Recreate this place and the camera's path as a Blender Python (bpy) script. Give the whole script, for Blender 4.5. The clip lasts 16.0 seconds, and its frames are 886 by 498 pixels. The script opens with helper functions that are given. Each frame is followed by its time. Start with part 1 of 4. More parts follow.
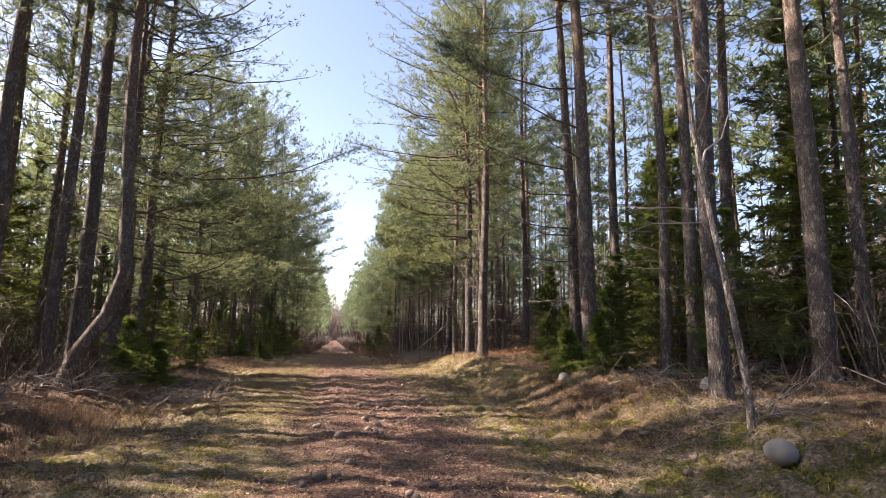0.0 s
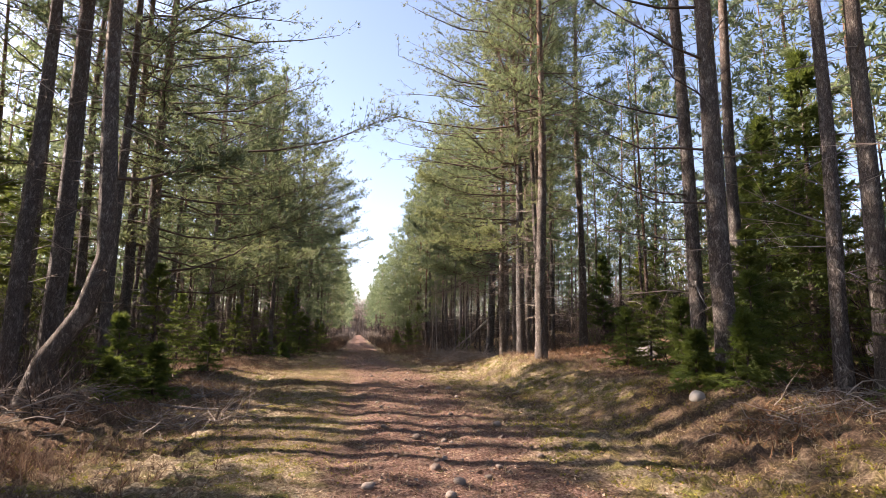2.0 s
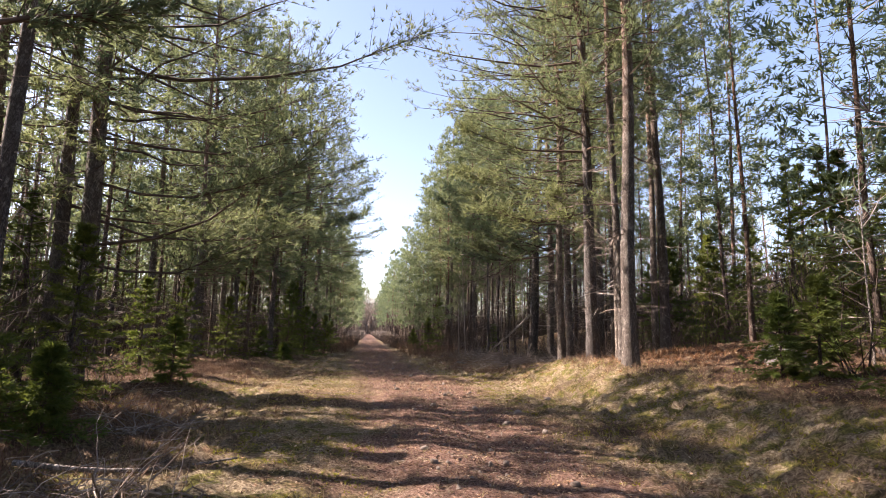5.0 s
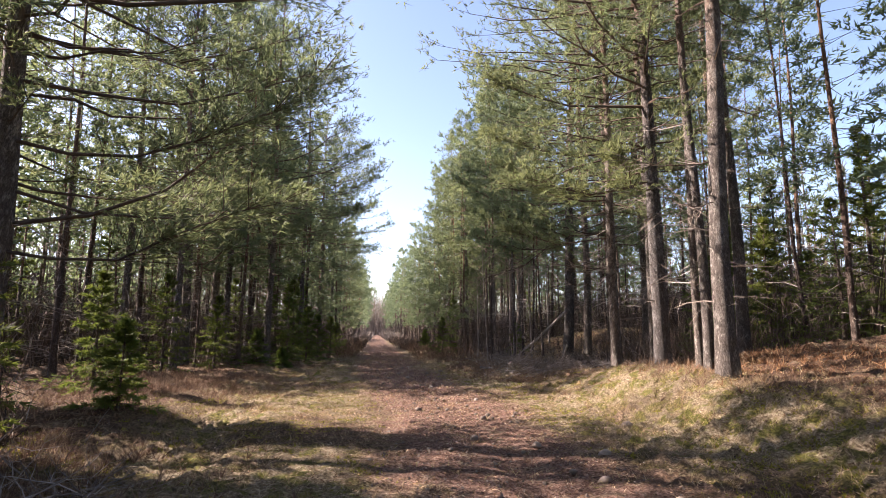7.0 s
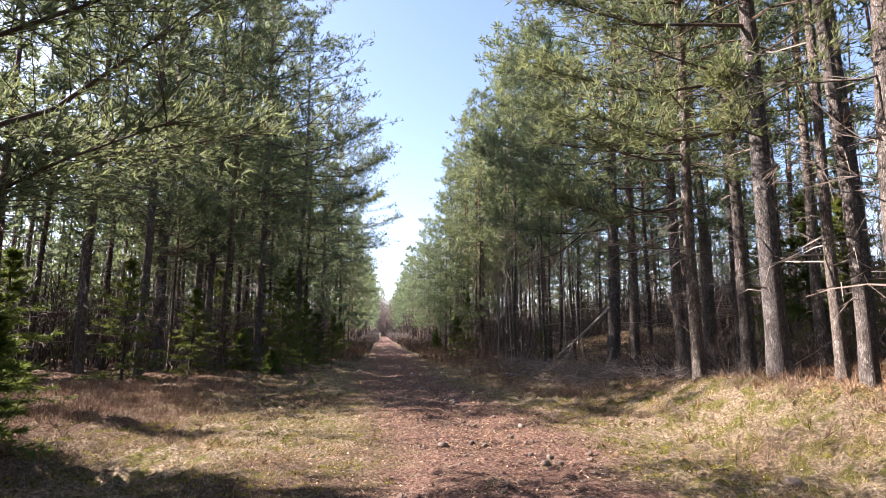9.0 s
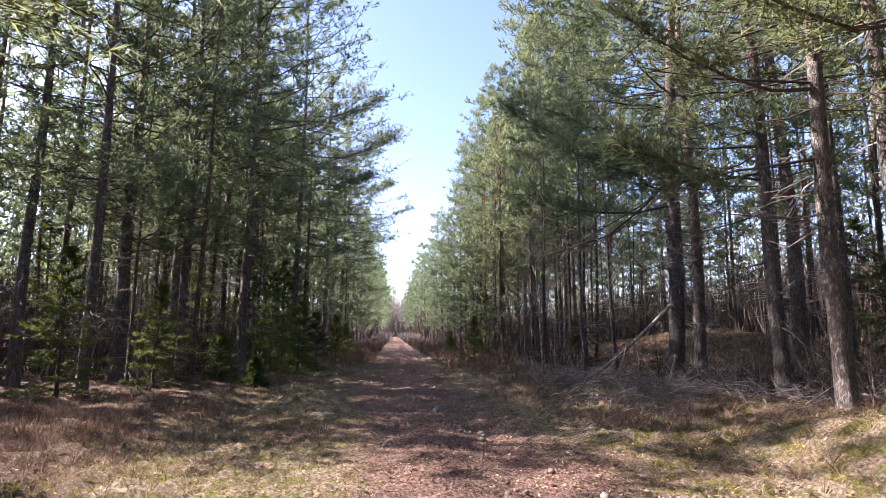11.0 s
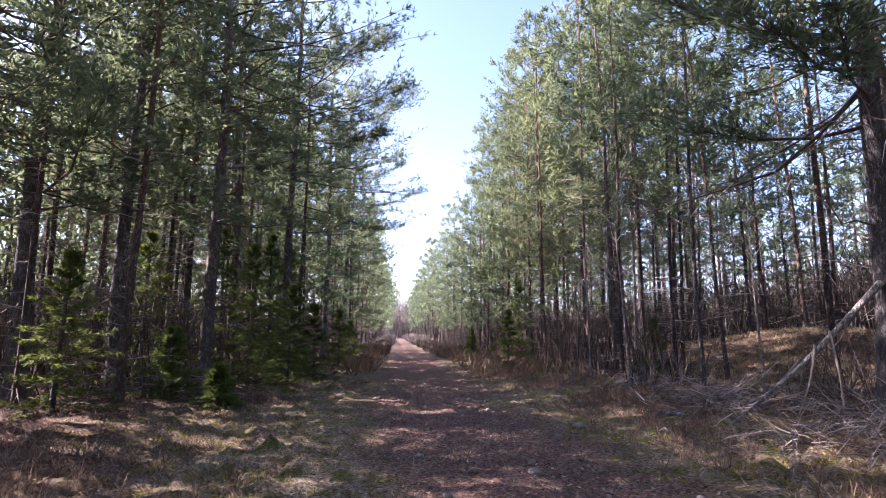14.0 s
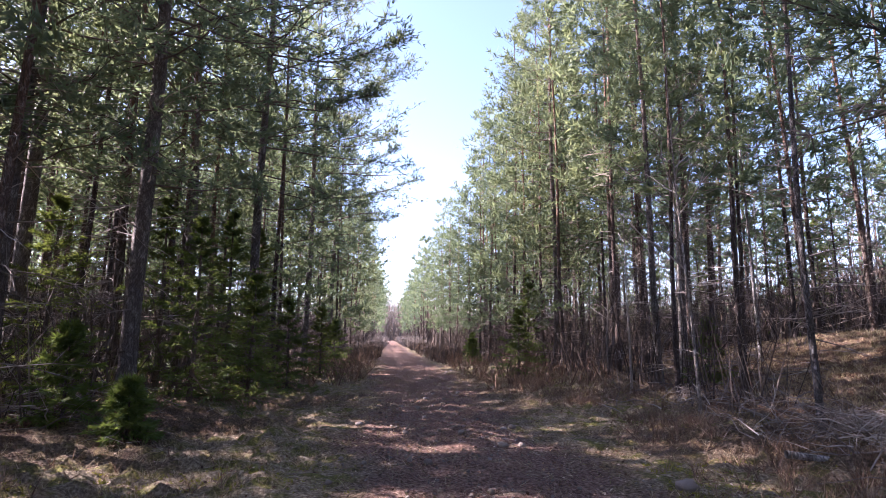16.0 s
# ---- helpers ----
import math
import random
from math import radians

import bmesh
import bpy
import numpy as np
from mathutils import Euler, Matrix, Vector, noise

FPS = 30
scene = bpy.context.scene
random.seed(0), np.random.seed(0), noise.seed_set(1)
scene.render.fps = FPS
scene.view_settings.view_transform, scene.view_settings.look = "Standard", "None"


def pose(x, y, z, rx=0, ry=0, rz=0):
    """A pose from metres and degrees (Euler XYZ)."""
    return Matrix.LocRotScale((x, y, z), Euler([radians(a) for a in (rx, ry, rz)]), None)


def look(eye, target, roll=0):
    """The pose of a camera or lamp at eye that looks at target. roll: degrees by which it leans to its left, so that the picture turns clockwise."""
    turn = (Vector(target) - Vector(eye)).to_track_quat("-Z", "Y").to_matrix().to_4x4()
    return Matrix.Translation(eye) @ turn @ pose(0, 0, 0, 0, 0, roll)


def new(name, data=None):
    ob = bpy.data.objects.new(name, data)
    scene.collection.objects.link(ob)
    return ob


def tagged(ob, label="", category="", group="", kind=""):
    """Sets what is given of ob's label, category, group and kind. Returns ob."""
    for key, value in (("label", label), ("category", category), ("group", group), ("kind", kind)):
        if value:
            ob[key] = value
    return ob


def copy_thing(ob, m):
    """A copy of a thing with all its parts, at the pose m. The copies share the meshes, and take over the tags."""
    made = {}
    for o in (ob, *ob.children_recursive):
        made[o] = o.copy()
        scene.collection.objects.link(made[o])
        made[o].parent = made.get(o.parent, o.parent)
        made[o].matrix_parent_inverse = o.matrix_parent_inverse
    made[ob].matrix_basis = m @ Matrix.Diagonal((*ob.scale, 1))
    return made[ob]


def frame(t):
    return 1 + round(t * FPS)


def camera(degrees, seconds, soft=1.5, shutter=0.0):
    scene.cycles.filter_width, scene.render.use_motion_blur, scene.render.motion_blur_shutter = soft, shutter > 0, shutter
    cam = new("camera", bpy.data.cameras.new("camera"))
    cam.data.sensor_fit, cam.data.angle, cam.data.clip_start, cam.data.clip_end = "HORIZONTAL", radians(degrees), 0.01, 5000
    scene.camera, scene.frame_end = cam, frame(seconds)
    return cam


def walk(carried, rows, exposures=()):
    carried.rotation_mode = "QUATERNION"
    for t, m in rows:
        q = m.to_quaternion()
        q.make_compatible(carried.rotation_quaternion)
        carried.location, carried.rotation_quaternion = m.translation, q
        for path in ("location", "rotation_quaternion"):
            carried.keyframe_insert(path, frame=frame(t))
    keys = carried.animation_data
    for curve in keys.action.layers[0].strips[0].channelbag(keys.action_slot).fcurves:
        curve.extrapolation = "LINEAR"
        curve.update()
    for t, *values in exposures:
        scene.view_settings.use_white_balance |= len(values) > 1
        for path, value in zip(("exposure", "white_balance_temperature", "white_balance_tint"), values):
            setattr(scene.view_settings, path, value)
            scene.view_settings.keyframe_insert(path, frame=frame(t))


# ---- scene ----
cam = camera(76.0, 16.0, soft=0.55)
PATH = [
    (0.0, (0.000, 0.000, 1.348), (0.726, 3.884, 1.974), 0.93),
    (0.5, (-0.142, 0.857, 1.245), (0.531, 4.757, 1.825), 0.95),
    (1.0, (-0.308, 1.766, 1.345), (0.319, 5.674, 1.920), 1.12),
    (1.5, (-0.427, 2.575, 1.469), (0.178, 6.486, 2.049), 0.96),
    (2.0, (-0.358, 3.299, 1.494), (0.221, 7.213, 2.077), 0.90),
    (2.5, (-0.337, 4.156, 1.490), (0.258, 8.068, 2.072), 0.93),
    (3.0, (-0.421, 5.011, 1.442), (0.156, 8.926, 2.020), 1.05),
    (3.5, (-0.388, 5.909, 1.449), (0.197, 9.824, 2.029), 0.92),
    (4.0, (-0.428, 6.754, 1.427), (0.117, 10.674, 2.004), 1.04),
    (4.5, (-0.467, 7.632, 1.430), (0.075, 11.552, 2.010), 0.96),
    (5.0, (-0.613, 8.479, 1.420), (-0.098, 12.403, 1.999), 1.00),
    (7.5, (-0.677, 12.670, 1.479), (-0.207, 16.600, 2.055), 0.06),
    (8.0, (-0.623, 13.570, 1.481), (-0.154, 17.501, 2.056), -0.02),
    (8.5, (-0.668, 14.415, 1.472), (-0.249, 18.351, 2.049), 0.21),
    (9.0, (-0.620, 15.315, 1.427), (-0.202, 19.250, 2.012), 0.21),
    (11.5, (-0.435, 19.579, 1.522), (-0.122, 23.524, 2.107), 0.26),
    (12.0, (-0.441, 20.460, 1.499), (-0.139, 24.404, 2.094), 0.31),
    (12.5, (-0.627, 21.442, 1.470), (-0.314, 25.385, 2.064), 0.33),
    (13.0, (-0.806, 22.292, 1.422), (-0.510, 26.235, 2.023), 0.38),
    (13.5, (-0.867, 23.224, 1.430), (-0.555, 27.167, 2.032), 0.28),
    (14.0, (-1.004, 24.169, 1.387), (-0.686, 28.111, 1.984), 0.26),
    (14.5, (-1.006, 25.065, 1.367), (-0.682, 29.006, 1.969), 0.43),
    (15.0, (-1.110, 25.995, 1.321), (-0.788, 29.937, 1.919), 0.59),
    (15.5, (-1.044, 26.825, 1.304), (-0.696, 30.762, 1.917), 0.61),
    (16.0, (-1.012, 27.554, 1.361), (-0.640, 31.489, 1.976), 0.56),
]
walk(cam, [(t, look(eye, target, roll)) for t, eye, target, roll in PATH], [(0.0, 2.14, 7050, 23), (5.0, 2.18, 6950, 25), (9.0, 2.2, 6350, 23), (12.0, 2.46, 5950, 31), (16.0, 2.68, 5850, 35)])

# ---- light ----
SUN_AZ, SUN_EL = radians(-73), radians(34)      # azimuth from +y, negative towards -x
sun_way = Vector((math.sin(SUN_AZ) * math.cos(SUN_EL), math.cos(SUN_AZ) * math.cos(SUN_EL), math.sin(SUN_EL)))
sun = new("sun", bpy.data.lights.new("sun", "SUN"))
sun.data.energy, sun.data.angle, sun.data.color = 5.0, radians(0.53), (1.0, 0.92, 0.81)
sun.matrix_world = look(sun_way * 100, (0, 0, 0))
world = bpy.data.worlds.new("sky")
scene.world = world
world.use_nodes = True
wn = world.node_tree
sky = wn.nodes.new("ShaderNodeTexSky")
sky.sky_type, sky.sun_disc = "NISHITA", False
sky.sun_elevation, sky.sun_rotation = SUN_EL, SUN_AZ
sky.air_density, sky.dust_density, sky.ozone_density = 0.9, 1.1, 1.0
wn.links.new(sky.outputs["Color"], wn.nodes["Background"].inputs["Color"])
wn.nodes["Background"].inputs["Strength"].default_value = 0.085

# ---- materials ----


class Shader:
    """A small helper round one node material."""

    def __init__(self, name, rough=0.9):
        self.mat = bpy.data.materials.new(name)
        self.mat.use_nodes = True
        self.t = self.mat.node_tree
        self.bsdf = self.t.nodes["Principled BSDF"]
        self.bsdf.inputs["Roughness"].default_value = rough
        self.bsdf.inputs["Specular IOR Level"].default_value = 0.25

    def node(self, kind, **values):
        n = self.t.nodes.new("ShaderNode" + kind)
        for key, value in values.items():
            n.inputs[key].default_value = value
        return n

    def link(self, a, b):
        self.t.links.new(a, b)

    def place(self, scale=(1, 1, 1), space="Object"):
        c = self.node("TexCoord")
        m = self.node("Mapping")
        m.inputs["Scale"].default_value = scale
        self.link(c.outputs[space], m.inputs["Vector"])
        return m.outputs["Vector"]

    def noise(self, vec, scale, detail=4.0, rough=0.6):
        n = self.node("TexNoise", Scale=scale, Detail=detail, Roughness=rough)
        self.link(vec, n.inputs["Vector"])
        return n.outputs["Fac"]

    def ramp(self, fac, stops, smooth=False):
        r = self.node("ValToRGB")
        el = r.color_ramp.elements
        while len(el) < len(stops):
            el.new(0.5)
        for e, (p, c) in zip(el, stops):
            e.position = p
            e.color = (*c, 1) if len(c) == 3 else c
        if smooth:
            r.color_ramp.interpolation = "EASE"
        self.link(fac, r.inputs["Fac"])
        return r.outputs["Color"]

    def mix(self, fac, a, b, kind="MIX"):
        m = self.t.nodes.new("ShaderNodeMix")
        m.data_type, m.blend_type = "RGBA", kind
        for value, slot in ((fac, 0), (a, 6), (b, 7)):
            if isinstance(value, (int, float)):
                m.inputs[slot].default_value = value
            elif isinstance(value, tuple):
                m.inputs[slot].default_value = (*value, 1)
            else:
                self.link(value, m.inputs[slot])
        return m.outputs[2]

    def maths(self, kind, a, b=0.0, c=None):
        m = self.t.nodes.new("ShaderNodeMath")
        m.operation = kind
        for n, value in enumerate((a, b) if c is None else (a, b, c)):
            if isinstance(value, (int, float)):
                m.inputs[n].default_value = value
            else:
                self.link(value, m.inputs[n])
        return m.outputs[0]

    def bump(self, height, strength, distance):
        b = self.node("Bump", Strength=strength, Distance=distance)
        self.link(height, b.inputs["Height"])
        self.link(b.outputs["Normal"], self.bsdf.inputs["Normal"])

    def colour(self, socket):
        self.link(socket, self.bsdf.inputs["Base Color"])
        return self


def bark_material(name, low, high, turn_low, turn_high, lichen, plate=9.0):
    """Plated bark: grey-brown at the foot, turning to another colour higher up."""
    s = Shader(name, 0.92)
    v = s.place((1, 1, 0.33))
    cells = s.node("TexVoronoi", Scale=plate)
    cells.feature = "DISTANCE_TO_EDGE"
    wob = s.noise(v, 5, 3)
    shift = s.node("VectorMath")
    shift.operation = "ADD"
    s.link(v, shift.inputs[0])
    s.link(s.mix(1.0, (0, 0, 0), s.ramp(wob, [(0, (0, 0, 0)), (1, (0.5, 0.5, 0.5))])), shift.inputs[1])
    s.link(shift.outputs[0], cells.inputs["Vector"])
    crack = s.ramp(cells.outputs["Distance"], [(0.0, (0, 0, 0)), (0.2, (1, 1, 1))])
    fine = s.noise(s.place((1, 1, 0.5)), 38, 5)
    mid = s.noise(s.place((1, 1, 0.6)), 3.2, 4)
    sep = s.node("SeparateXYZ")
    s.link(s.place(), sep.inputs[0])
    up = s.maths("ADD", sep.outputs["Z"], s.maths("MULTIPLY", mid, 2.0))
    span = s.node("MapRange")
    for key, value in (("From Min", turn_low), ("From Max", turn_high)):
        span.inputs[key].default_value = value
    s.link(up, span.inputs["Value"])
    base = s.mix(span.outputs["Result"], low, high)
    base = s.mix(s.ramp(fine, [(0.3, (0, 0, 0)), (0.75, (1, 1, 1))]), s.mix(0.45, base, (0.03, 0.022, 0.018)), base)
    flake = s.noise(s.place((1, 1, 0.45)), 16, 4, 0.7)
    base = s.mix(s.ramp(flake, [(0.52, (0, 0, 0)), (0.66, (0.8, 0.8, 0.8))]), base, lichen)
    base = s.mix(s.ramp(mid, [(0.56, (0, 0, 0)), (0.7, (0.75, 0.75, 0.75))]), base, lichen)
    base = s.mix(crack, s.mix(0.6, base, (0.018, 0.013, 0.01)), base)
    rnd = s.node("ObjectInfo").outputs["Random"]
    base = s.mix(1.0, base, s.ramp(rnd, [(0, (0.75, 0.75, 0.78)), (1, (1.2, 1.12, 1.05))]), "MULTIPLY")
    s.colour(base)
    s.bump(s.maths("ADD", s.maths("MULTIPLY", crack, 0.7), s.maths("MULTIPLY", fine, 0.35)), 0.9, 0.025)
    return s.mat


def leaf_material(name, dark, light, glow, share=0.35):
    """Needles and leaves: every tuft and every tree a little different, light passing through."""
    s = Shader(name, 0.62)
    s.bsdf.inputs["Specular IOR Level"].default_value = 0.35
    isle = s.node("NewGeometry").outputs["Random Per Island"]
    rnd = s.node("ObjectInfo").outputs["Random"]
    col = s.mix(isle, dark, light)
    patch = s.noise(s.place(), 0.9, 3)
    col = s.mix(s.ramp(patch, [(0.4, (0, 0, 0)), (0.65, (0.6, 0.6, 0.6))]), col, s.mix(0.5, light, glow))
    col = s.mix(1.0, col, s.ramp(rnd, [(0, (0.72, 0.84, 0.95)), (0.6, (1.0, 1.0, 1.0)), (1, (1.22, 1.08, 0.9))]), "MULTIPLY")
    s.colour(col)
    thin = s.node("BsdfTranslucent")
    s.link(s.mix(0.5, col, glow), thin.inputs["Color"])
    both = s.node("MixShader", Fac=share)
    s.link(s.bsdf.outputs[0], both.inputs[1])
    s.link(thin.outputs[0], both.inputs[2])
    s.link(both.outputs[0], s.t.nodes["Material Output"].inputs["Surface"])
    return s.mat


def dry_material(name, stops, rough=0.9, share=0.2):
    """Dry blades, twigs and fallen leaves, coloured piece by piece."""
    s = Shader(name, rough)
    isle = s.node("NewGeometry").outputs["Random Per Island"]
    col = s.ramp(isle, stops)
    wide = s.noise(s.place(), 0.6, 3)
    col = s.mix(1.0, col, s.ramp(wide, [(0.3, (0.7, 0.72, 0.75)), (0.7, (1.2, 1.12, 1.0))]), "MULTIPLY")
    s.colour(col)
    if share:
        thin = s.node("BsdfTranslucent")
        s.link(col, thin.inputs["Color"])
        both = s.node("MixShader", Fac=share)
        s.link(s.bsdf.outputs[0], both.inputs[1])
        s.link(thin.outputs[0], both.inputs[2])
        s.link(both.outputs[0], s.t.nodes["Material Output"].inputs["Surface"])
    return s.mat


def stone_material(name, dark, middle, pale):
    s = Shader(name, 0.85)
    v = s.place()
    n = s.noise(v, 7, 5)
    fine = s.noise(v, 60, 4)
    rnd = s.node("ObjectInfo").outputs["Random"]
    base = s.ramp(rnd, [(0, dark), (0.6, middle), (1, pale)])
    base = s.mix(s.ramp(n, [(0.4, (0, 0, 0)), (0.65, (0.6, 0.6, 0.6))]), base, middle)
    base = s.mix(s.ramp(fine, [(0.5, (0, 0, 0)), (0.75, (0.5, 0.5, 0.5))]), base, (0.40, 0.35, 0.30))
    s.colour(base)
    s.bump(s.maths("ADD", n, s.maths("MULTIPLY", fine, 0.4)), 0.6, 0.02)
    return s.mat


def ground_material():
    """Track of reddish gravel and litter, mossy and straw-coloured verges, brown duff under the trees."""
    s = Shader("forest_soil", 0.95)
    v = s.place()
    sep = s.node("SeparateXYZ")
    s.link(v, sep.inputs[0])
    wob = s.noise(v, 0.55, 4)
    drift = s.node("MapRange")
    drift.inputs["From Min"].default_value, drift.inputs["From Max"].default_value = 22.0, 36.0
    drift.inputs["To Min"].default_value, drift.inputs["To Max"].default_value = 0.8, -0.1
    s.link(sep.outputs["Y"], drift.inputs["Value"])
    off = s.maths("ABSOLUTE", s.maths("SUBTRACT", sep.outputs["X"], drift.outputs["Result"]))
    off = s.maths("ADD", off, s.maths("MULTIPLY", s.maths("SUBTRACT", wob, 0.5), 2.6))
    fine = s.noise(v, 26, 6, 0.7)
    speck = s.noise(v, 85, 4, 0.7)
    mid = s.noise(v, 3.1, 5)
    big = s.noise(v, 0.33, 3)
    gravel = s.ramp(fine, [(0.32, (0.035, 0.017, 0.012)), (0.48, (0.16, 0.085, 0.058)), (0.66, (0.38, 0.25, 0.19))])
    gravel = s.mix(s.ramp(speck, [(0.58, (0, 0, 0)), (0.72, (0.8, 0.8, 0.8))]), gravel, (0.40, 0.33, 0.28))
    straw = s.ramp(fine, [(0.32, (0.05, 0.033, 0.02)), (0.48, (0.22, 0.165, 0.10)), (0.66, (0.50, 0.42, 0.29))])
    moss = s.ramp(fine, [(0.3, (0.03, 0.03, 0.006)), (0.5, (0.12, 0.115, 0.016)), (0.7, (0.26, 0.25, 0.04))])
    duff = s.ramp(fine, [(0.3, (0.022, 0.012, 0.008)), (0.5, (0.10, 0.055, 0.033)), (0.68, (0.26, 0.155, 0.09))])
    verge = s.mix(s.ramp(mid, [(0.47, (0, 0, 0)), (0.58, (0.9, 0.9, 0.9))]), straw, moss)
    verge = s.mix(s.ramp(big, [(0.46, (0, 0, 0)), (0.6, (0.8, 0.8, 0.8))]), verge, duff)
    lane = s.ramp(s.maths("DIVIDE", off, 8.0), [(0.12, (0, 0, 0)), (0.22, (1, 1, 1))])
    wood = s.ramp(s.maths("DIVIDE", off, 8.0), [(0.5, (0, 0, 0)), (0.68, (1, 1, 1))])
    lane_mid = s.mix(s.ramp(mid, [(0.55, (0, 0, 0)), (0.66, (0.6, 0.6, 0.6))]), gravel, straw)
    col = s.mix(wood, s.mix(lane, lane_mid, verge), s.mix(s.ramp(mid, [(0.5, (0, 0, 0)), (0.62, (0.5, 0.5, 0.5))]), duff, straw))
    s.colour(col)
    rise = s.maths("ADD", s.maths("MULTIPLY", fine, 0.6), s.maths("ADD", mid, s.maths("MULTIPLY", speck, 0.3)))
    s.bump(rise, 1.0, 0.13)
    return s.mat


PINE_BARK = bark_material("pine_bark", (0.185, 0.165, 0.148), (0.31, 0.185, 0.12), 6.0, 12.0, (0.40, 0.38, 0.345), 34)
POLE_BARK = bark_material("young_pine_bark", (0.125, 0.095, 0.082), (0.25, 0.14, 0.085), 4.0, 9.0, (0.25, 0.225, 0.20), 26)
SPRUCE_BARK = bark_material("spruce_bark", (0.15, 0.12, 0.10), (0.16, 0.12, 0.10), 3.0, 9.0, (0.24, 0.23, 0.21), 26)
BIRCH_BARK = bark_material("pale_bark", (0.26, 0.235, 0.205), (0.42, 0.39, 0.35), 0.5, 3.0, (0.55, 0.52, 0.47), 16)
TWIG = dry_material("dead_twig", [(0, (0.13, 0.105, 0.09)), (0.6, (0.24, 0.20, 0.175)), (1, (0.40, 0.36, 0.32))], share=0)
LIMB = dry_material("limb_bark", [(0, (0.06, 0.046, 0.038)), (1, (0.14, 0.105, 0.085))], share=0)
NEEDLE = leaf_material("pine_needles", (0.05, 0.085, 0.056), (0.15, 0.185, 0.10), (0.27, 0.31, 0.13), 0.5)
SPRUCE = leaf_material("spruce_needles", (0.045, 0.07, 0.02), (0.10, 0.13, 0.03), (0.20, 0.24, 0.04), 0.4)
YOUNG = leaf_material("young_spruce_needles", (0.05, 0.08, 0.018), (0.115, 0.155, 0.032), (0.22, 0.27, 0.045), 0.4)
GRASS = dry_material("dry_grass", [(0, (0.13, 0.09, 0.05)), (0.5, (0.31, 0.24, 0.145)), (0.85, (0.54, 0.455, 0.31)), (1, (0.22, 0.22, 0.06))], share=0.3)
MOSS = leaf_material("moss", (0.08, 0.085, 0.010), (0.22, 0.22, 0.024), (0.36, 0.36, 0.04), 0.25)
HEATHER = dry_material("dry_heather", [(0, (0.10, 0.06, 0.045)), (0.6, (0.20, 0.13, 0.09)), (1, (0.32, 0.24, 0.16))], share=0.1)
LITTER = dry_material("fallen_leaves", [(0, (0.05, 0.027, 0.016)), (0.5, (0.20, 0.115, 0.065)), (0.85, (0.40, 0.275, 0.17)), (1, (0.56, 0.46, 0.35))], share=0.15)
BRUSH = dry_material("brushwood_bark", [(0, (0.045, 0.035, 0.03)), (0.7, (0.10, 0.078, 0.065)), (1, (0.22, 0.18, 0.155))], share=0)
BRACKEN = dry_material("dead_bracken", [(0, (0.11, 0.055, 0.03)), (0.6, (0.23, 0.125, 0.07)), (1, (0.38, 0.25, 0.15))], share=0.2)
STONE = stone_material("stone", (0.12, 0.092, 0.075), (0.19, 0.15, 0.12), (0.31, 0.26, 0.215))
BOULDER = stone_material("weathered_boulder", (0.21, 0.19, 0.165), (0.27, 0.25, 0.22), (0.34, 0.315, 0.28))
SOIL = ground_material()

# ---- mesh tools ----


def smooth(a, b, x):
    t = np.clip((np.asarray(x, float) - a) / (b - a), 0, 1)
    return t * t * (3 - 2 * t)


class Geo:
    """Gathers vertices and faces of one mesh."""

    def __init__(self):
        self.v, self.f, self.count = [], [], 0

    def add(self, verts, faces):
        verts = np.asarray(verts, float).reshape(-1, 3)
        self.v.append(verts)
        self.f.extend((np.asarray(faces) + self.count).tolist())
        self.count += len(verts)

    def mesh(self, name, material, soft=False):
        me = bpy.data.meshes.new(name)
        me.from_pydata(np.concatenate(self.v).tolist() if self.v else [], [], self.f)
        me.materials.append(material)
        if soft:
            me.polygons.foreach_set("use_smooth", [True] * len(me.polygons))
        return me


def tubes(geo, pts, rad, sides):
    """Tapered tubes: pts (n, k, 3), rad (n, k)."""
    pts, rad = np.asarray(pts, float), np.asarray(rad, float)
    n, k = pts.shape[:2]
    way = np.gradient(pts, axis=1)
    way /= np.linalg.norm(way, axis=2, keepdims=True) + 1e-9
    ref = np.where(np.abs(way[:, :1, 2:]) > 0.8, np.array([1.0, 0, 0]), np.array([0, 0, 1.0]))
    a = np.cross(way, ref)
    a /= np.linalg.norm(a, axis=2, keepdims=True) + 1e-9
    b = np.cross(way, a)
    ang = np.arange(sides) * 2 * np.pi / sides
    ring = a[:, :, None] * np.cos(ang)[:, None] + b[:, :, None] * np.sin(ang)[:, None]
    verts = pts[:, :, None] + ring * rad[:, :, None, None]
    i = np.arange(n)[:, None, None] * k * sides + np.arange(k - 1)[None, :, None] * sides
    s = np.arange(sides)[None, None, :]
    t = (s + 1) % sides
    faces = np.stack([i + s, i + t, i + sides + t, i + sides + s], -1).reshape(-1, 4)
    geo.add(verts, faces)


def blades(geo, at, way, size, width, count, spread, rng):
    """Tufts of narrow pointed blades round a direction."""
    at, way = np.repeat(at, count, 0), np.repeat(way, count, 0)
    m = len(at)
    d = way + rng.normal(0, spread, (m, 3))
    d /= np.linalg.norm(d, axis=1, keepdims=True) + 1e-9
    side = np.cross(d, rng.normal(0, 1, (m, 3)))
    side /= np.linalg.norm(side, axis=1, keepdims=True) + 1e-9
    long = (np.repeat(size, count, 0) if np.ndim(size) else size) * rng.uniform(0.6, 1.25, (m, 1))
    w = width * rng.uniform(0.7, 1.3, (m, 1))
    verts = np.stack([at - side * w * 0.5, at + side * w * 0.5, at + d * long], 1)
    geo.add(verts, np.arange(3 * m).reshape(-1, 3))


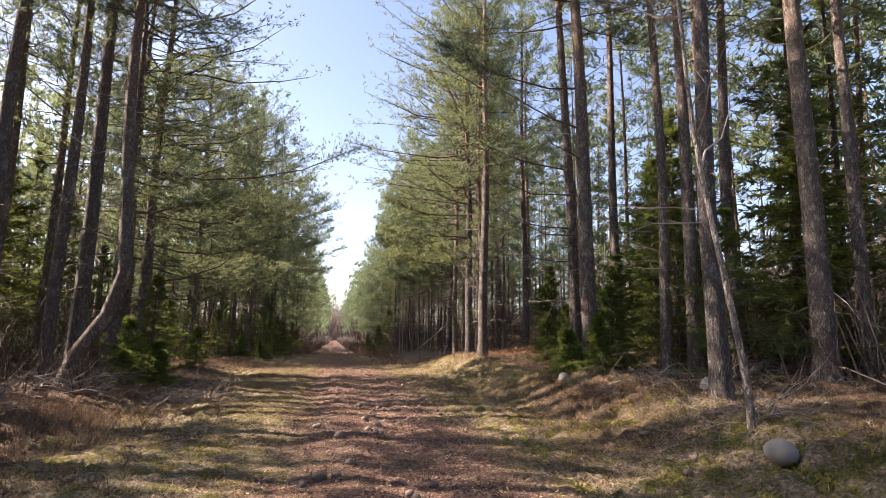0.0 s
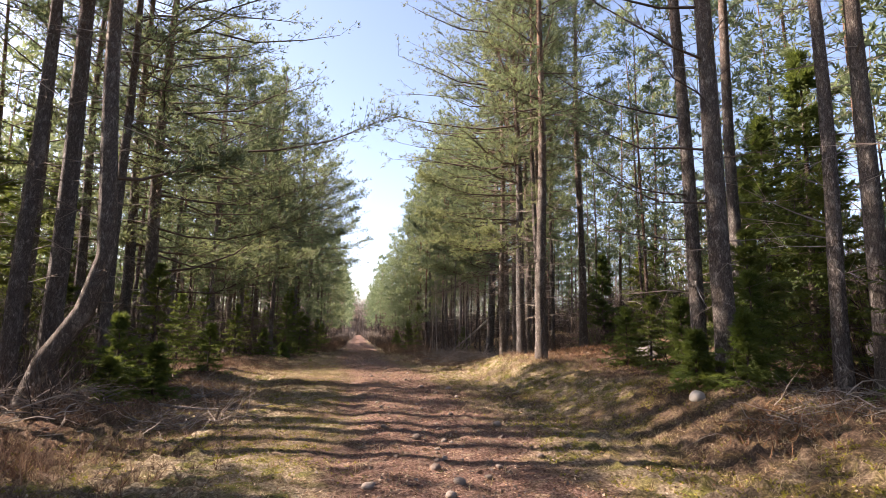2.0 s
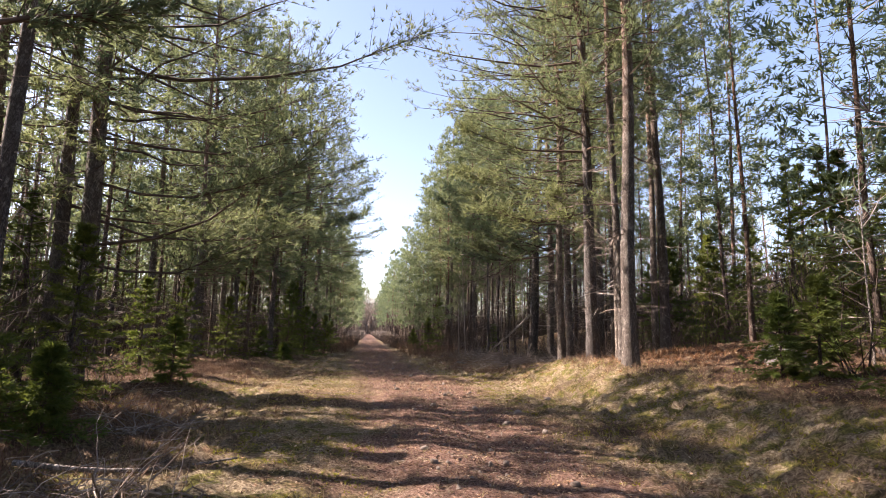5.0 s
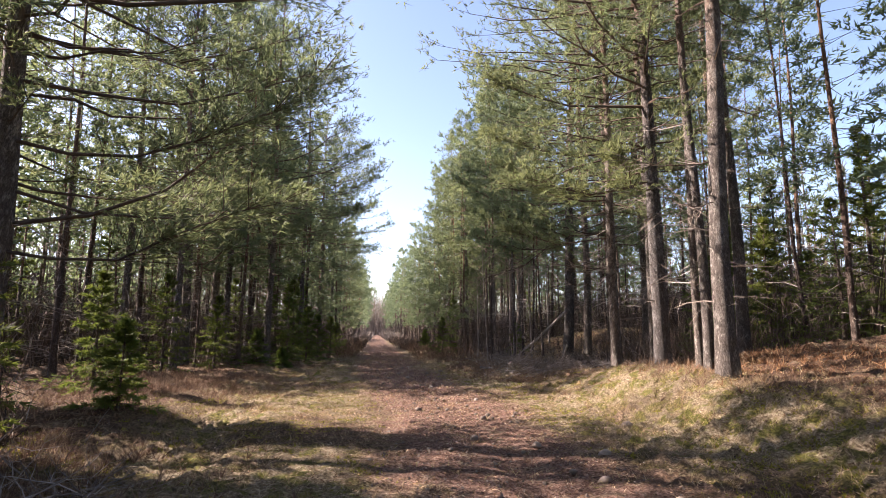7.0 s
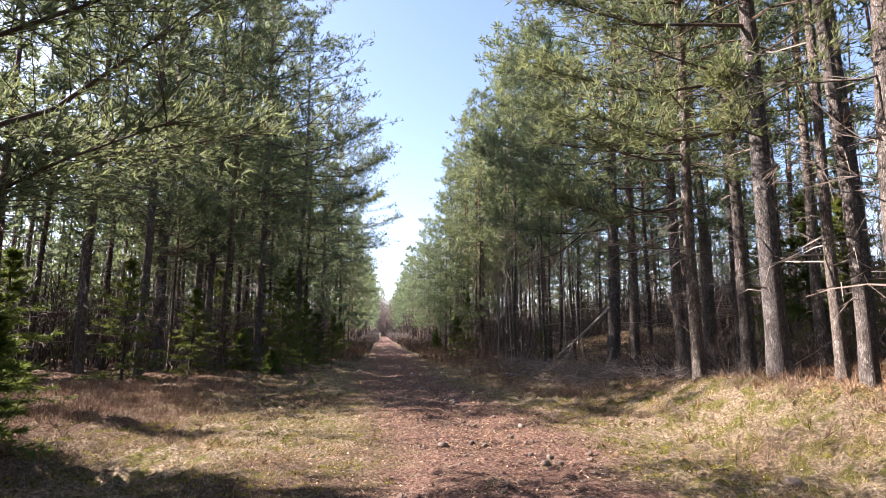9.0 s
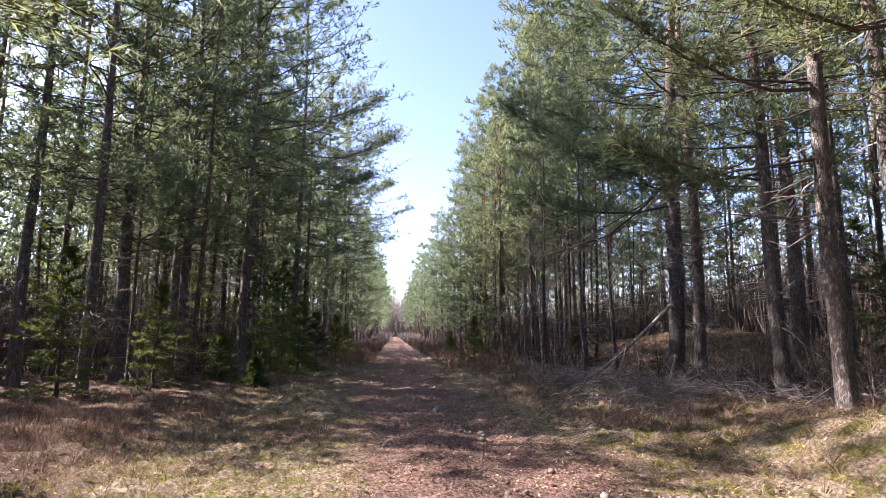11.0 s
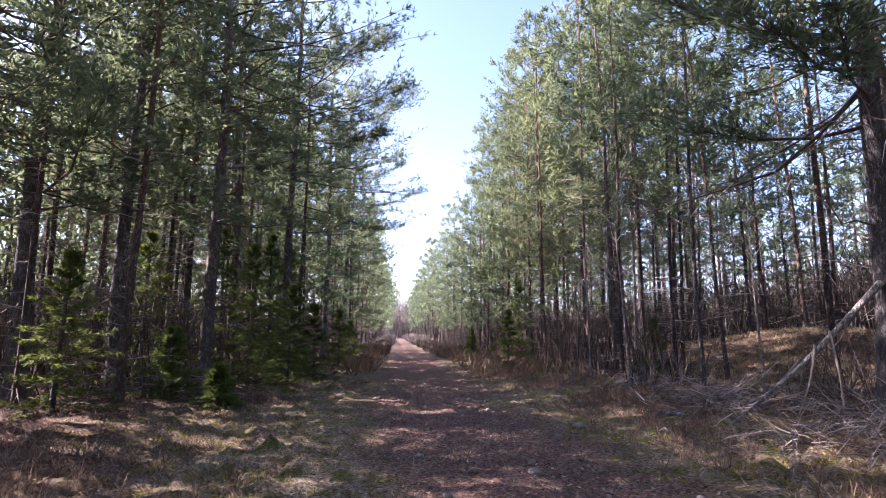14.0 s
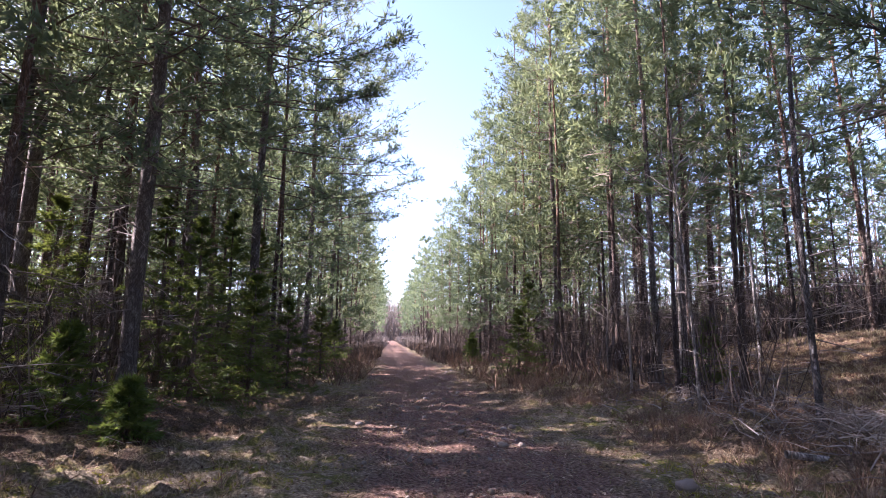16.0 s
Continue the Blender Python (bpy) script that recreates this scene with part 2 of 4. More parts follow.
def part(name, geo, material, parent, label="", soft=False):
    ob = new(name, geo.mesh(name, material, soft) if isinstance(geo, Geo) else geo)
    ob.parent = parent
    if label:
        tagged(ob, label)
    return ob


def unit(v):
    return v / (np.linalg.norm(v, axis=-1, keepdims=True) + 1e-9)


# ---- ground ----


def height(x, y):
    """The lie of the land: a level track, a bank along its right side, shallow hollows."""
    x, y = np.asarray(x, float), np.asarray(y, float)
    wave = 0.035 * np.sin(0.71 * x + 0.43 * y + 1.1) + 0.03 * np.sin(-0.52 * x + 0.83 * y) + 0.02 * np.sin(1.9 * x + 0.7 * y + 2.0) + 0.018 * np.sin(1.3 * x - 2.2 * y) + 0.012 * np.sin(3.1 * x + 2.7 * y)
    off = np.abs(x - 0.25)
    calm = 0.25 + 0.75 * smooth(1.5, 3.2, off)
    ruts = -0.035 * (np.exp(-((x + 0.45) / 0.28) ** 2) + np.exp(-((x - 0.95) / 0.28) ** 2)) + 0.02 * np.exp(-((x - 0.25) / 0.3) ** 2)
    bank = smooth(3.3, 5.5, x) * np.interp(y, (0, 6, 9, 12, 16, 21, 24, 27, 30, 36, 42, 50, 62), (0.4, 0.48, 0.6, 0.8, 0.55, 0.6, 0.8, 0.45, 0.2, 0.15, 0.4, 0.3, 0.1))
    rise = (0.3 * smooth(6, 9.5, x) + 0.6 * smooth(8.5, 15, x)) * (1 - 0.5 * smooth(25, 29, y) * (1 - smooth(36, 41, y))) * (1 - smooth(60, 90, y))
    rise += 0.5 * smooth(14, 26, x) * (1 - smooth(60, 110, y))
    rise += 0.55 * np.exp(-((x - 12) / 3.2) ** 2 - ((y - 42.5) / 4.5) ** 2)
    left = 0.12 * smooth(-3.2, -6, x) - 0.10 * np.exp(-((x + 3.4) / 0.8) ** 2)
    return wave * calm + ruts + bank + rise + left


def ground_z(x, y):
    return float(height(x, y))


rng = np.random.default_rng(5)
xs = np.concatenate([-np.geomspace(1500, 13, 26), np.arange(-12.6, -4.6, 0.2), np.arange(-4.6, 6.4, 0.11), np.arange(6.4, 14.6, 0.2), np.geomspace(15, 1500, 26)])
ys = np.concatenate([-np.geomspace(1500, 8, 18), np.arange(-7.5, 3, 0.25), np.arange(3, 40, 0.125), np.arange(40, 56, 0.25), np.geomspace(57, 1500, 44)])
gx, gy = np.meshgrid(xs, ys)
near = (1 - smooth(14, 40, np.abs(gx))) * (1 - smooth(50, 120, gy))
gz = height(gx, gy) + near * rng.normal(0, 1, gx.shape) * (0.013 + 0.026 * smooth(1.6, 3.0, np.abs(gx - 0.25)))
grid = np.stack([gx, gy, gz], -1).reshape(-1, 3)
nx = len(xs)
cell = (np.arange(len(ys) - 1)[:, None] * nx + np.arange(nx - 1)[None]).ravel()
quads = np.stack([cell, cell + 1, cell + nx + 1, cell + nx], -1)
mid_x = (grid[quads[:, 0], 0] + grid[quads[:, 1], 0]) / 2
mid_y = (grid[quads[:, 0], 1] + grid[quads[:, 2], 1]) / 2
in_road = (np.abs(mid_x - 0.25) < 1.65) & (mid_y > -60) & (mid_y < 320)


def sheet(name, chosen, label, category):
    used, index = np.unique(chosen, return_inverse=True)
    me = bpy.data.meshes.new(name)
    me.from_pydata(grid[used].tolist(), [], index.reshape(chosen.shape).tolist())
    me.materials.append(SOIL)
    me.polygons.foreach_set("use_smooth", [True] * len(me.polygons))
    return tagged(new(name, me), label, category, kind="structure")


ground = sheet("ground", quads[~in_road], "uneven forest floor with moss, straw and brown litter", "ground")
road = sheet("road", quads[in_road], "unpaved forest track of reddish gravel and dry leaves", "track")

# ---- trees ----


def trunk_line(h, lean, bend, k, rng):
    """Points up a stem: lean is the top's offset per metre, bend a list of (height, dx, dy) bulges."""
    z = np.linspace(0, 1, k) ** 1.15 * h
    line = np.stack([lean[0] * z, lean[1] * z, z], 1)
    ph = rng.uniform(0, 6.28, 2)
    line[:, 0] += 0.05 * np.sin(z * 0.5 + ph[0]) * np.minimum(z / 3, 1)
    line[:, 1] += 0.05 * np.sin(z * 0.45 + ph[1]) * np.minimum(z / 3, 1)
    for bz, dx, dy in bend:
        s = smooth(0, bz, z)
        line[:, 0] += dx * s
        line[:, 1] += dy * s
    line[0, 2] = -0.15
    return line


def on_line(line, z):
    return np.stack([np.interp(z, line[:, 2], line[:, i]) for i in range(3)], -1)


def stem(geo, line, r, sides, rng):
    h = line[-1, 2]
    s = np.clip(line[:, 2] / h, 0, 1)
    rad = r * (1 - 0.85 * s ** 1.15) + r * 0.28 * np.exp(-line[:, 2].clip(0) / 0.2)
    tubes(geo, line[None], rad[None], sides)
    return s, rad


def limb_paths(start, az, el, length, droop, k, rng):
    """Curved limbs: (n, k, 3)."""
    n = len(start)
    d0 = np.stack([np.cos(az) * np.cos(el), np.sin(az) * np.cos(el), np.sin(el)], 1)
    s = np.linspace(0, 1, k)
    side = np.stack([-np.sin(az), np.cos(az), 0 * az], 1)
    sway = rng.normal(0, 0.09, (n, 1)) * length[:, None]
    path = start[:, None] + d0[:, None] * (s[None, :, None] * length[:, None, None])
    path += side[:, None] * (sway * s[None] ** 2)[..., None]
    path[:, :, 2] += (droop[:, None] * length[:, None] * (s[None] ** 2 - 0.2 * s[None]))
    path[:, 1:-1] += rng.normal(0, 0.022, (n, k - 2, 3)) * length[:, None, None]
    return path


def pine_shape(seed, h, r, crown_from, spread, lean=(0, 0), bend=(), limbs=60, twigs=8, tufts=3, needles=8, size=0.2, width=0.032, sides=9,
               dead=26, dead_from=1.2, boughs=(), bias=(0, 0), thin=False):
    """Trunk, limbs, dead branches and needle crown of one pine, as Geo objects."""
    rng = np.random.default_rng(seed)
    wood, arms, dry, green, heavy = Geo(), Geo(), Geo(), Geo(), []
    line = trunk_line(h, lean, bend, 9 if thin else 16, rng)
    stem(wood, line, r, sides, rng)
    # living limbs
    u = np.sort(rng.uniform(0, 1, limbs) ** 0.9)
    z = crown_from + (h - crown_from - 0.25) * u
    az = np.arange(limbs) * 2.4 + rng.uniform(-0.5, 0.5, limbs)
    shape = np.where(u < 0.3, 0.65 + 1.17 * u, np.sqrt(np.clip(1 - ((u - 0.3) / 0.72) ** 2, 0.02, 1)))
    length = spread * shape * rng.uniform(0.6, 1.15, limbs)
    length *= 1 + bias[0] * np.cos(az) + bias[1] * np.sin(az)
    length = np.maximum(length, 0.3)
    el = radians(-6) + radians(50) * u ** 1.5 + rng.normal(0, 0.14, limbs)
    droop = 0.16 - 0.12 * u + rng.normal(0, 0.05, limbs)
    paths = limb_paths(on_line(line, z), az, el, length, droop, 5, rng)
    thick = (0.008 + 0.0065 * length) * min(1.2, r / 0.15)
    leafy = 0
    for (bz, tip, girth) in boughs:
        a = on_line(line, np.array([bz]))[0]
        b = np.array(tip)
        s = np.linspace(0, 1, 5)[:, None]
        p = a + (b - a) * s + np.array([0, 0, 1.0]) * (np.sin(s * np.pi) * -0.10 * np.linalg.norm(b - a)) + rng.normal(0, 0.06, (5, 3)) * (s * (1 - s) * 4)
        one = Geo()
        tubes(one, p[None], abs(girth) * np.array([[0.75, 0.6, 0.46, 0.3, 0.12]]), 6)
        heavy.append(one)
        if girth < 0:                        # a dead bough: bare side twigs only
            base = p[rng.integers(1, 5, 24)]
            out = base + unit(unit(b - a) + rng.normal(0, 0.6, base.shape)) * rng.uniform(0.25, 0.8, (24, 1))
            tubes(dry, np.stack([base, (base + out) / 2 + rng.normal(0, 0.03, base.shape), out], 1), np.tile([0.007, 0.005, 0.003], (24, 1)), 3)
            continue
        leafy += 1
        paths = np.concatenate([paths, p[None]])
        thick = np.append(thick, girth)
        length = np.append(length, np.linalg.norm(b - a))
    taper = np.array([1, 0.8, 0.6, 0.4, 0.15])
    own = len(paths) - leafy
    if thin:
        tubes(arms, paths[:, ::2], thick[:, None] * taper[::2], 3)
    else:
        tubes(arms, paths[:own], thick[:own, None] * taper, 4)
    n = len(paths)
    # side twigs
    if leafy:
        order = np.concatenate([np.arange(own), np.repeat(np.arange(own, n), 6)])
        paths, length = paths[order], length[order]
        n = len(order)
    s = rng.uniform(0.3, 1.0, (n, twigs)) ** 0.8
    s[:, 0] = 1.0
    idx = np.clip((s * 4).astype(int), 0, 3)
    fr = s * 4 - idx
    rows = np.arange(n)[:, None]
    base = paths[rows, idx] * (1 - fr[..., None]) + paths[rows, idx + 1] * fr[..., None]
    way = unit(paths[rows, idx + 1] - paths[rows, idx])
    fan = unit(way + rng.normal(0, 0.75, way.shape) * np.array([1, 1, 0.5]) + np.array([0, 0, 0.18]))
    tl = (0.20 + 0.26 * length[:, None]) * (1.15 - 0.6 * s) * rng.uniform(0.5, 1.2, s.shape)
    tl = np.clip(tl, 0.12, 1.1)
    end = base + fan * tl[..., None]
    tw = np.stack([base, end], 2).reshape(-1, 2, 3)
    if not thin:
        tubes(arms, tw, np.tile([0.007, 0.003], (len(tw), 1)), 3)
    f = np.linspace(0.3, 1.0, tufts)
    at = (base[:, :, None] + (end - base)[:, :, None] * f[None, None, :, None]).reshape(-1, 3)
    fw = np.repeat(fan.reshape(-1, 3), tufts, 0)
    at = np.repeat(at, 2, 0) + rng.normal(0, 0.075, (2 * len(at), 3))
    blades(green, at, unit(np.repeat(fw, 2, 0) + np.array([0, 0, 0.25])), size, width, needles // 2, 0.6, rng)
    # dead branches below the crown
    if dead:
        zd = rng.uniform(dead_from, max(crown_from + 1.5, dead_from + 1), dead)
        ad = rng.uniform(0, 6.28, dead)
        ld = rng.uniform(0.3, 1.5, dead) * min(1.0, spread / 2)
        pd = limb_paths(on_line(line, zd), ad, rng.normal(0.05, 0.25, dead), ld, rng.normal(-0.1, 0.15, dead), 4, rng)
        tubes(dry, pd, (0.006 + 0.006 * ld)[:, None] * np.array([1, 0.75, 0.5, 0.2]), 3)
        kid = 2 if thin else 4
        sd = rng.integers(1, 3, (dead, kid))
        bd = pd[np.arange(dead)[:, None], sd].reshape(-1, 3)
        ed = bd + unit(np.repeat(unit(pd[:, 3] - pd[:, 0]), kid, 0) + rng.normal(0, 0.6, bd.shape)) * (np.repeat(ld, kid) * rng.uniform(0.2, 0.5, len(bd)))[:, None]
        tubes(dry, np.stack([bd, ed], 1), np.tile([0.005, 0.002], (len(bd), 1)), 3)
    return wood, arms, dry, green, heavy


def spruce_shape(seed, h, r, low, spread, whorls=26, per=6, twigs=12, needles=5, size=0.12, width=0.02, sides=7):
    """A spruce: tiers of drooping limbs with flat sprays, from low on the stem to a pointed top."""
    rng = np.random.default_rng(seed)
    wood, arms, green = Geo(), Geo(), Geo()
    line = trunk_line(h, rng.normal(0, 0.008, 2), (), 10, rng)
    stem(wood, line, r, sides, rng)
    n = whorls * per
    u = np.repeat(np.linspace(0, 1, whorls), per) + rng.normal(0, 0.03, n)
    u = u.clip(0, 0.985)
    z = low + (h - low) * u
    az = np.arange(n) * 2.4 + rng.uniform(-0.4, 0.4, n)
    length = np.maximum(spread * (1 - u) ** 0.8 * rng.uniform(0.3, 1.15, n) ** 0.8, 0.06)
    el = radians(-12) + radians(55) * u ** 2 + rng.normal(0, 0.1, n)
    paths = limb_paths(on_line(line, z), az, el, length, np.full(n, 0.1), 5, rng)
    tubes(arms, paths, (0.004 + 0.008 * length)[:, None] * np.array([1, 0.8, 0.6, 0.4, 0.15]), 3)
    s = np.tile(np.linspace(0.12, 1, twigs), (n, 1))
    idx = np.clip((s * 4).astype(int), 0, 3)
    fr = s * 4 - idx
    rows = np.arange(n)[:, None]
    base = paths[rows, idx] * (1 - fr[..., None]) + paths[rows, idx + 1] * fr[..., None]
    way = unit(paths[rows, idx + 1] - paths[rows, idx])
    flat = np.cross(way, np.array([0, 0, 1.0]))
    sign = np.where(np.arange(twigs) % 2, 1.0, -1.0)[None, :, None]
    fan = unit(way * 0.8 + flat * sign * rng.uniform(0.4, 1.0, (n, twigs, 1)) + rng.normal(0, 0.25, way.shape) - np.array([0, 0, 0.12]))
    tl = np.clip(0.34 * length[:, None] * (1.1 - 0.75 * s), 0.05, 0.7) * rng.uniform(0.6, 1.15, s.shape)
    end = base + fan * tl[..., None]
    steps = 3
    f = np.linspace(0.1, 0.95, steps)
    at = (base[:, :, None] + (end - base)[:, :, None] * f[None, None, :, None]).reshape(-1, 3)
    fw = np.repeat(fan.reshape(-1, 3), steps, 0)
    blades(green, at, fw, size, width, needles, 0.38, rng)
    return wood, arms, green


def bare_shape(seed, h, r, lean=(0, 0), bend=(), limbs=22, twigs=7, low=0.35, sides=7, fine=4):
    """A leafless broadleaved tree: forks, limbs that climb, a haze of fine twigs."""
    rng = np.random.default_rng(seed)
    wood, arms = Geo(), Geo()
    line = trunk_line(h, lean, bend, 14, rng)
    stem(wood, line, r, sides, rng)
    u = rng.uniform(low, 0.97, limbs)
    az = rng.uniform(0, 6.28, limbs)
    length = (0.34 * h * (1 - u) + 0.5) * rng.uniform(0.6, 1.2, limbs)
    paths = limb_paths(on_line(line, u * h), az, rng.uniform(0.5, 1.05, limbs), length, rng.normal(0.05, 0.1, limbs), 5, rng)
    tubes(arms, paths, (0.006 + 0.007 * length)[:, None] * np.array([1, 0.75, 0.55, 0.35, 0.12]), 4)
    level = paths
    for n, thin in ((twigs, 0.006), (fine, 0.0035)):
        m = len(level)
        k = level.shape[1]
        i = rng.integers(1, k, (m, n))
        start = level[np.arange(m)[:, None], i].reshape(-1, 3)
        span = np.repeat(np.linalg.norm(level[:, -1] - level[:, 0], axis=1), n)
        d = unit(np.repeat(unit(level[:, -1] - level[:, 0]), n, 0) + rng.normal(0, 0.5, start.shape))
        end = start + d * (span * rng.uniform(0.25, 0.55, len(start)))[:, None]
        half = (start + end) / 2 + rng.normal(0, 0.04, start.shape)
        level = np.stack([start, half, end], 1)
        tubes(arms, level, np.tile([thin, thin * 0.7, thin * 0.3], (len(level), 1)), 3)
    return wood, arms


def plant_pine(x, y, shape, label, group="", bark=PINE_BARK, name="pine_tree"):
    wood, arms, dry, green, heavy = shape
    root = tagged(new(name), label, "pine tree", group)
    part("trunk", wood, bark, root, soft=True)
    tagged(part("branchwork", arms, LIMB, root), kind="stuff")
    for one in heavy:
        part("bough", one, LIMB, root, soft=True)
    if dry.v:
        tagged(part("deadwood", dry, TWIG, root, "brittle grey dead branches"), kind="stuff")
    tagged(part("crown", green, NEEDLE, root), kind="stuff")
    root.location = (x, y, ground_z(x, y))
    return root


def plant_spruce(x, y, shape, label, needle=SPRUCE, group="", name="spruce_tree"):
    wood, arms, green = shape
    root = tagged(new(name), label, "spruce", group)
    part("trunk", wood, SPRUCE_BARK, root, soft=True)
    tagged(part("branchwork", arms, LIMB, root), kind="stuff")
    tagged(part("crown", green, needle, root), kind="stuff")
    root.location = (x, y, ground_z(x, y))
    return root


def plant_bare(x, y, shape, label, group="", bark=BIRCH_BARK, name="birch_tree"):
    wood, arms = shape
    root = tagged(new(name), label, "birch" if name == "birch_tree" else "tree", group)
    part("trunk", wood, bark, root, soft=True)
    tagged(part("twigwork", arms, TWIG, root), kind="stuff")
    root.location = (x, y, ground_z(x, y))
    return root


def set_out(ob, x, y, rng, scale):
    m = pose(x, y, ground_z(x, y) - 0.02, rng.normal(0, 1.2), rng.normal(0, 1.2), rng.uniform(0, 360))
    made = copy_thing(ob, m)
    made.scale = (scale, scale, scale * rng.uniform(0.92, 1.1))
    return made


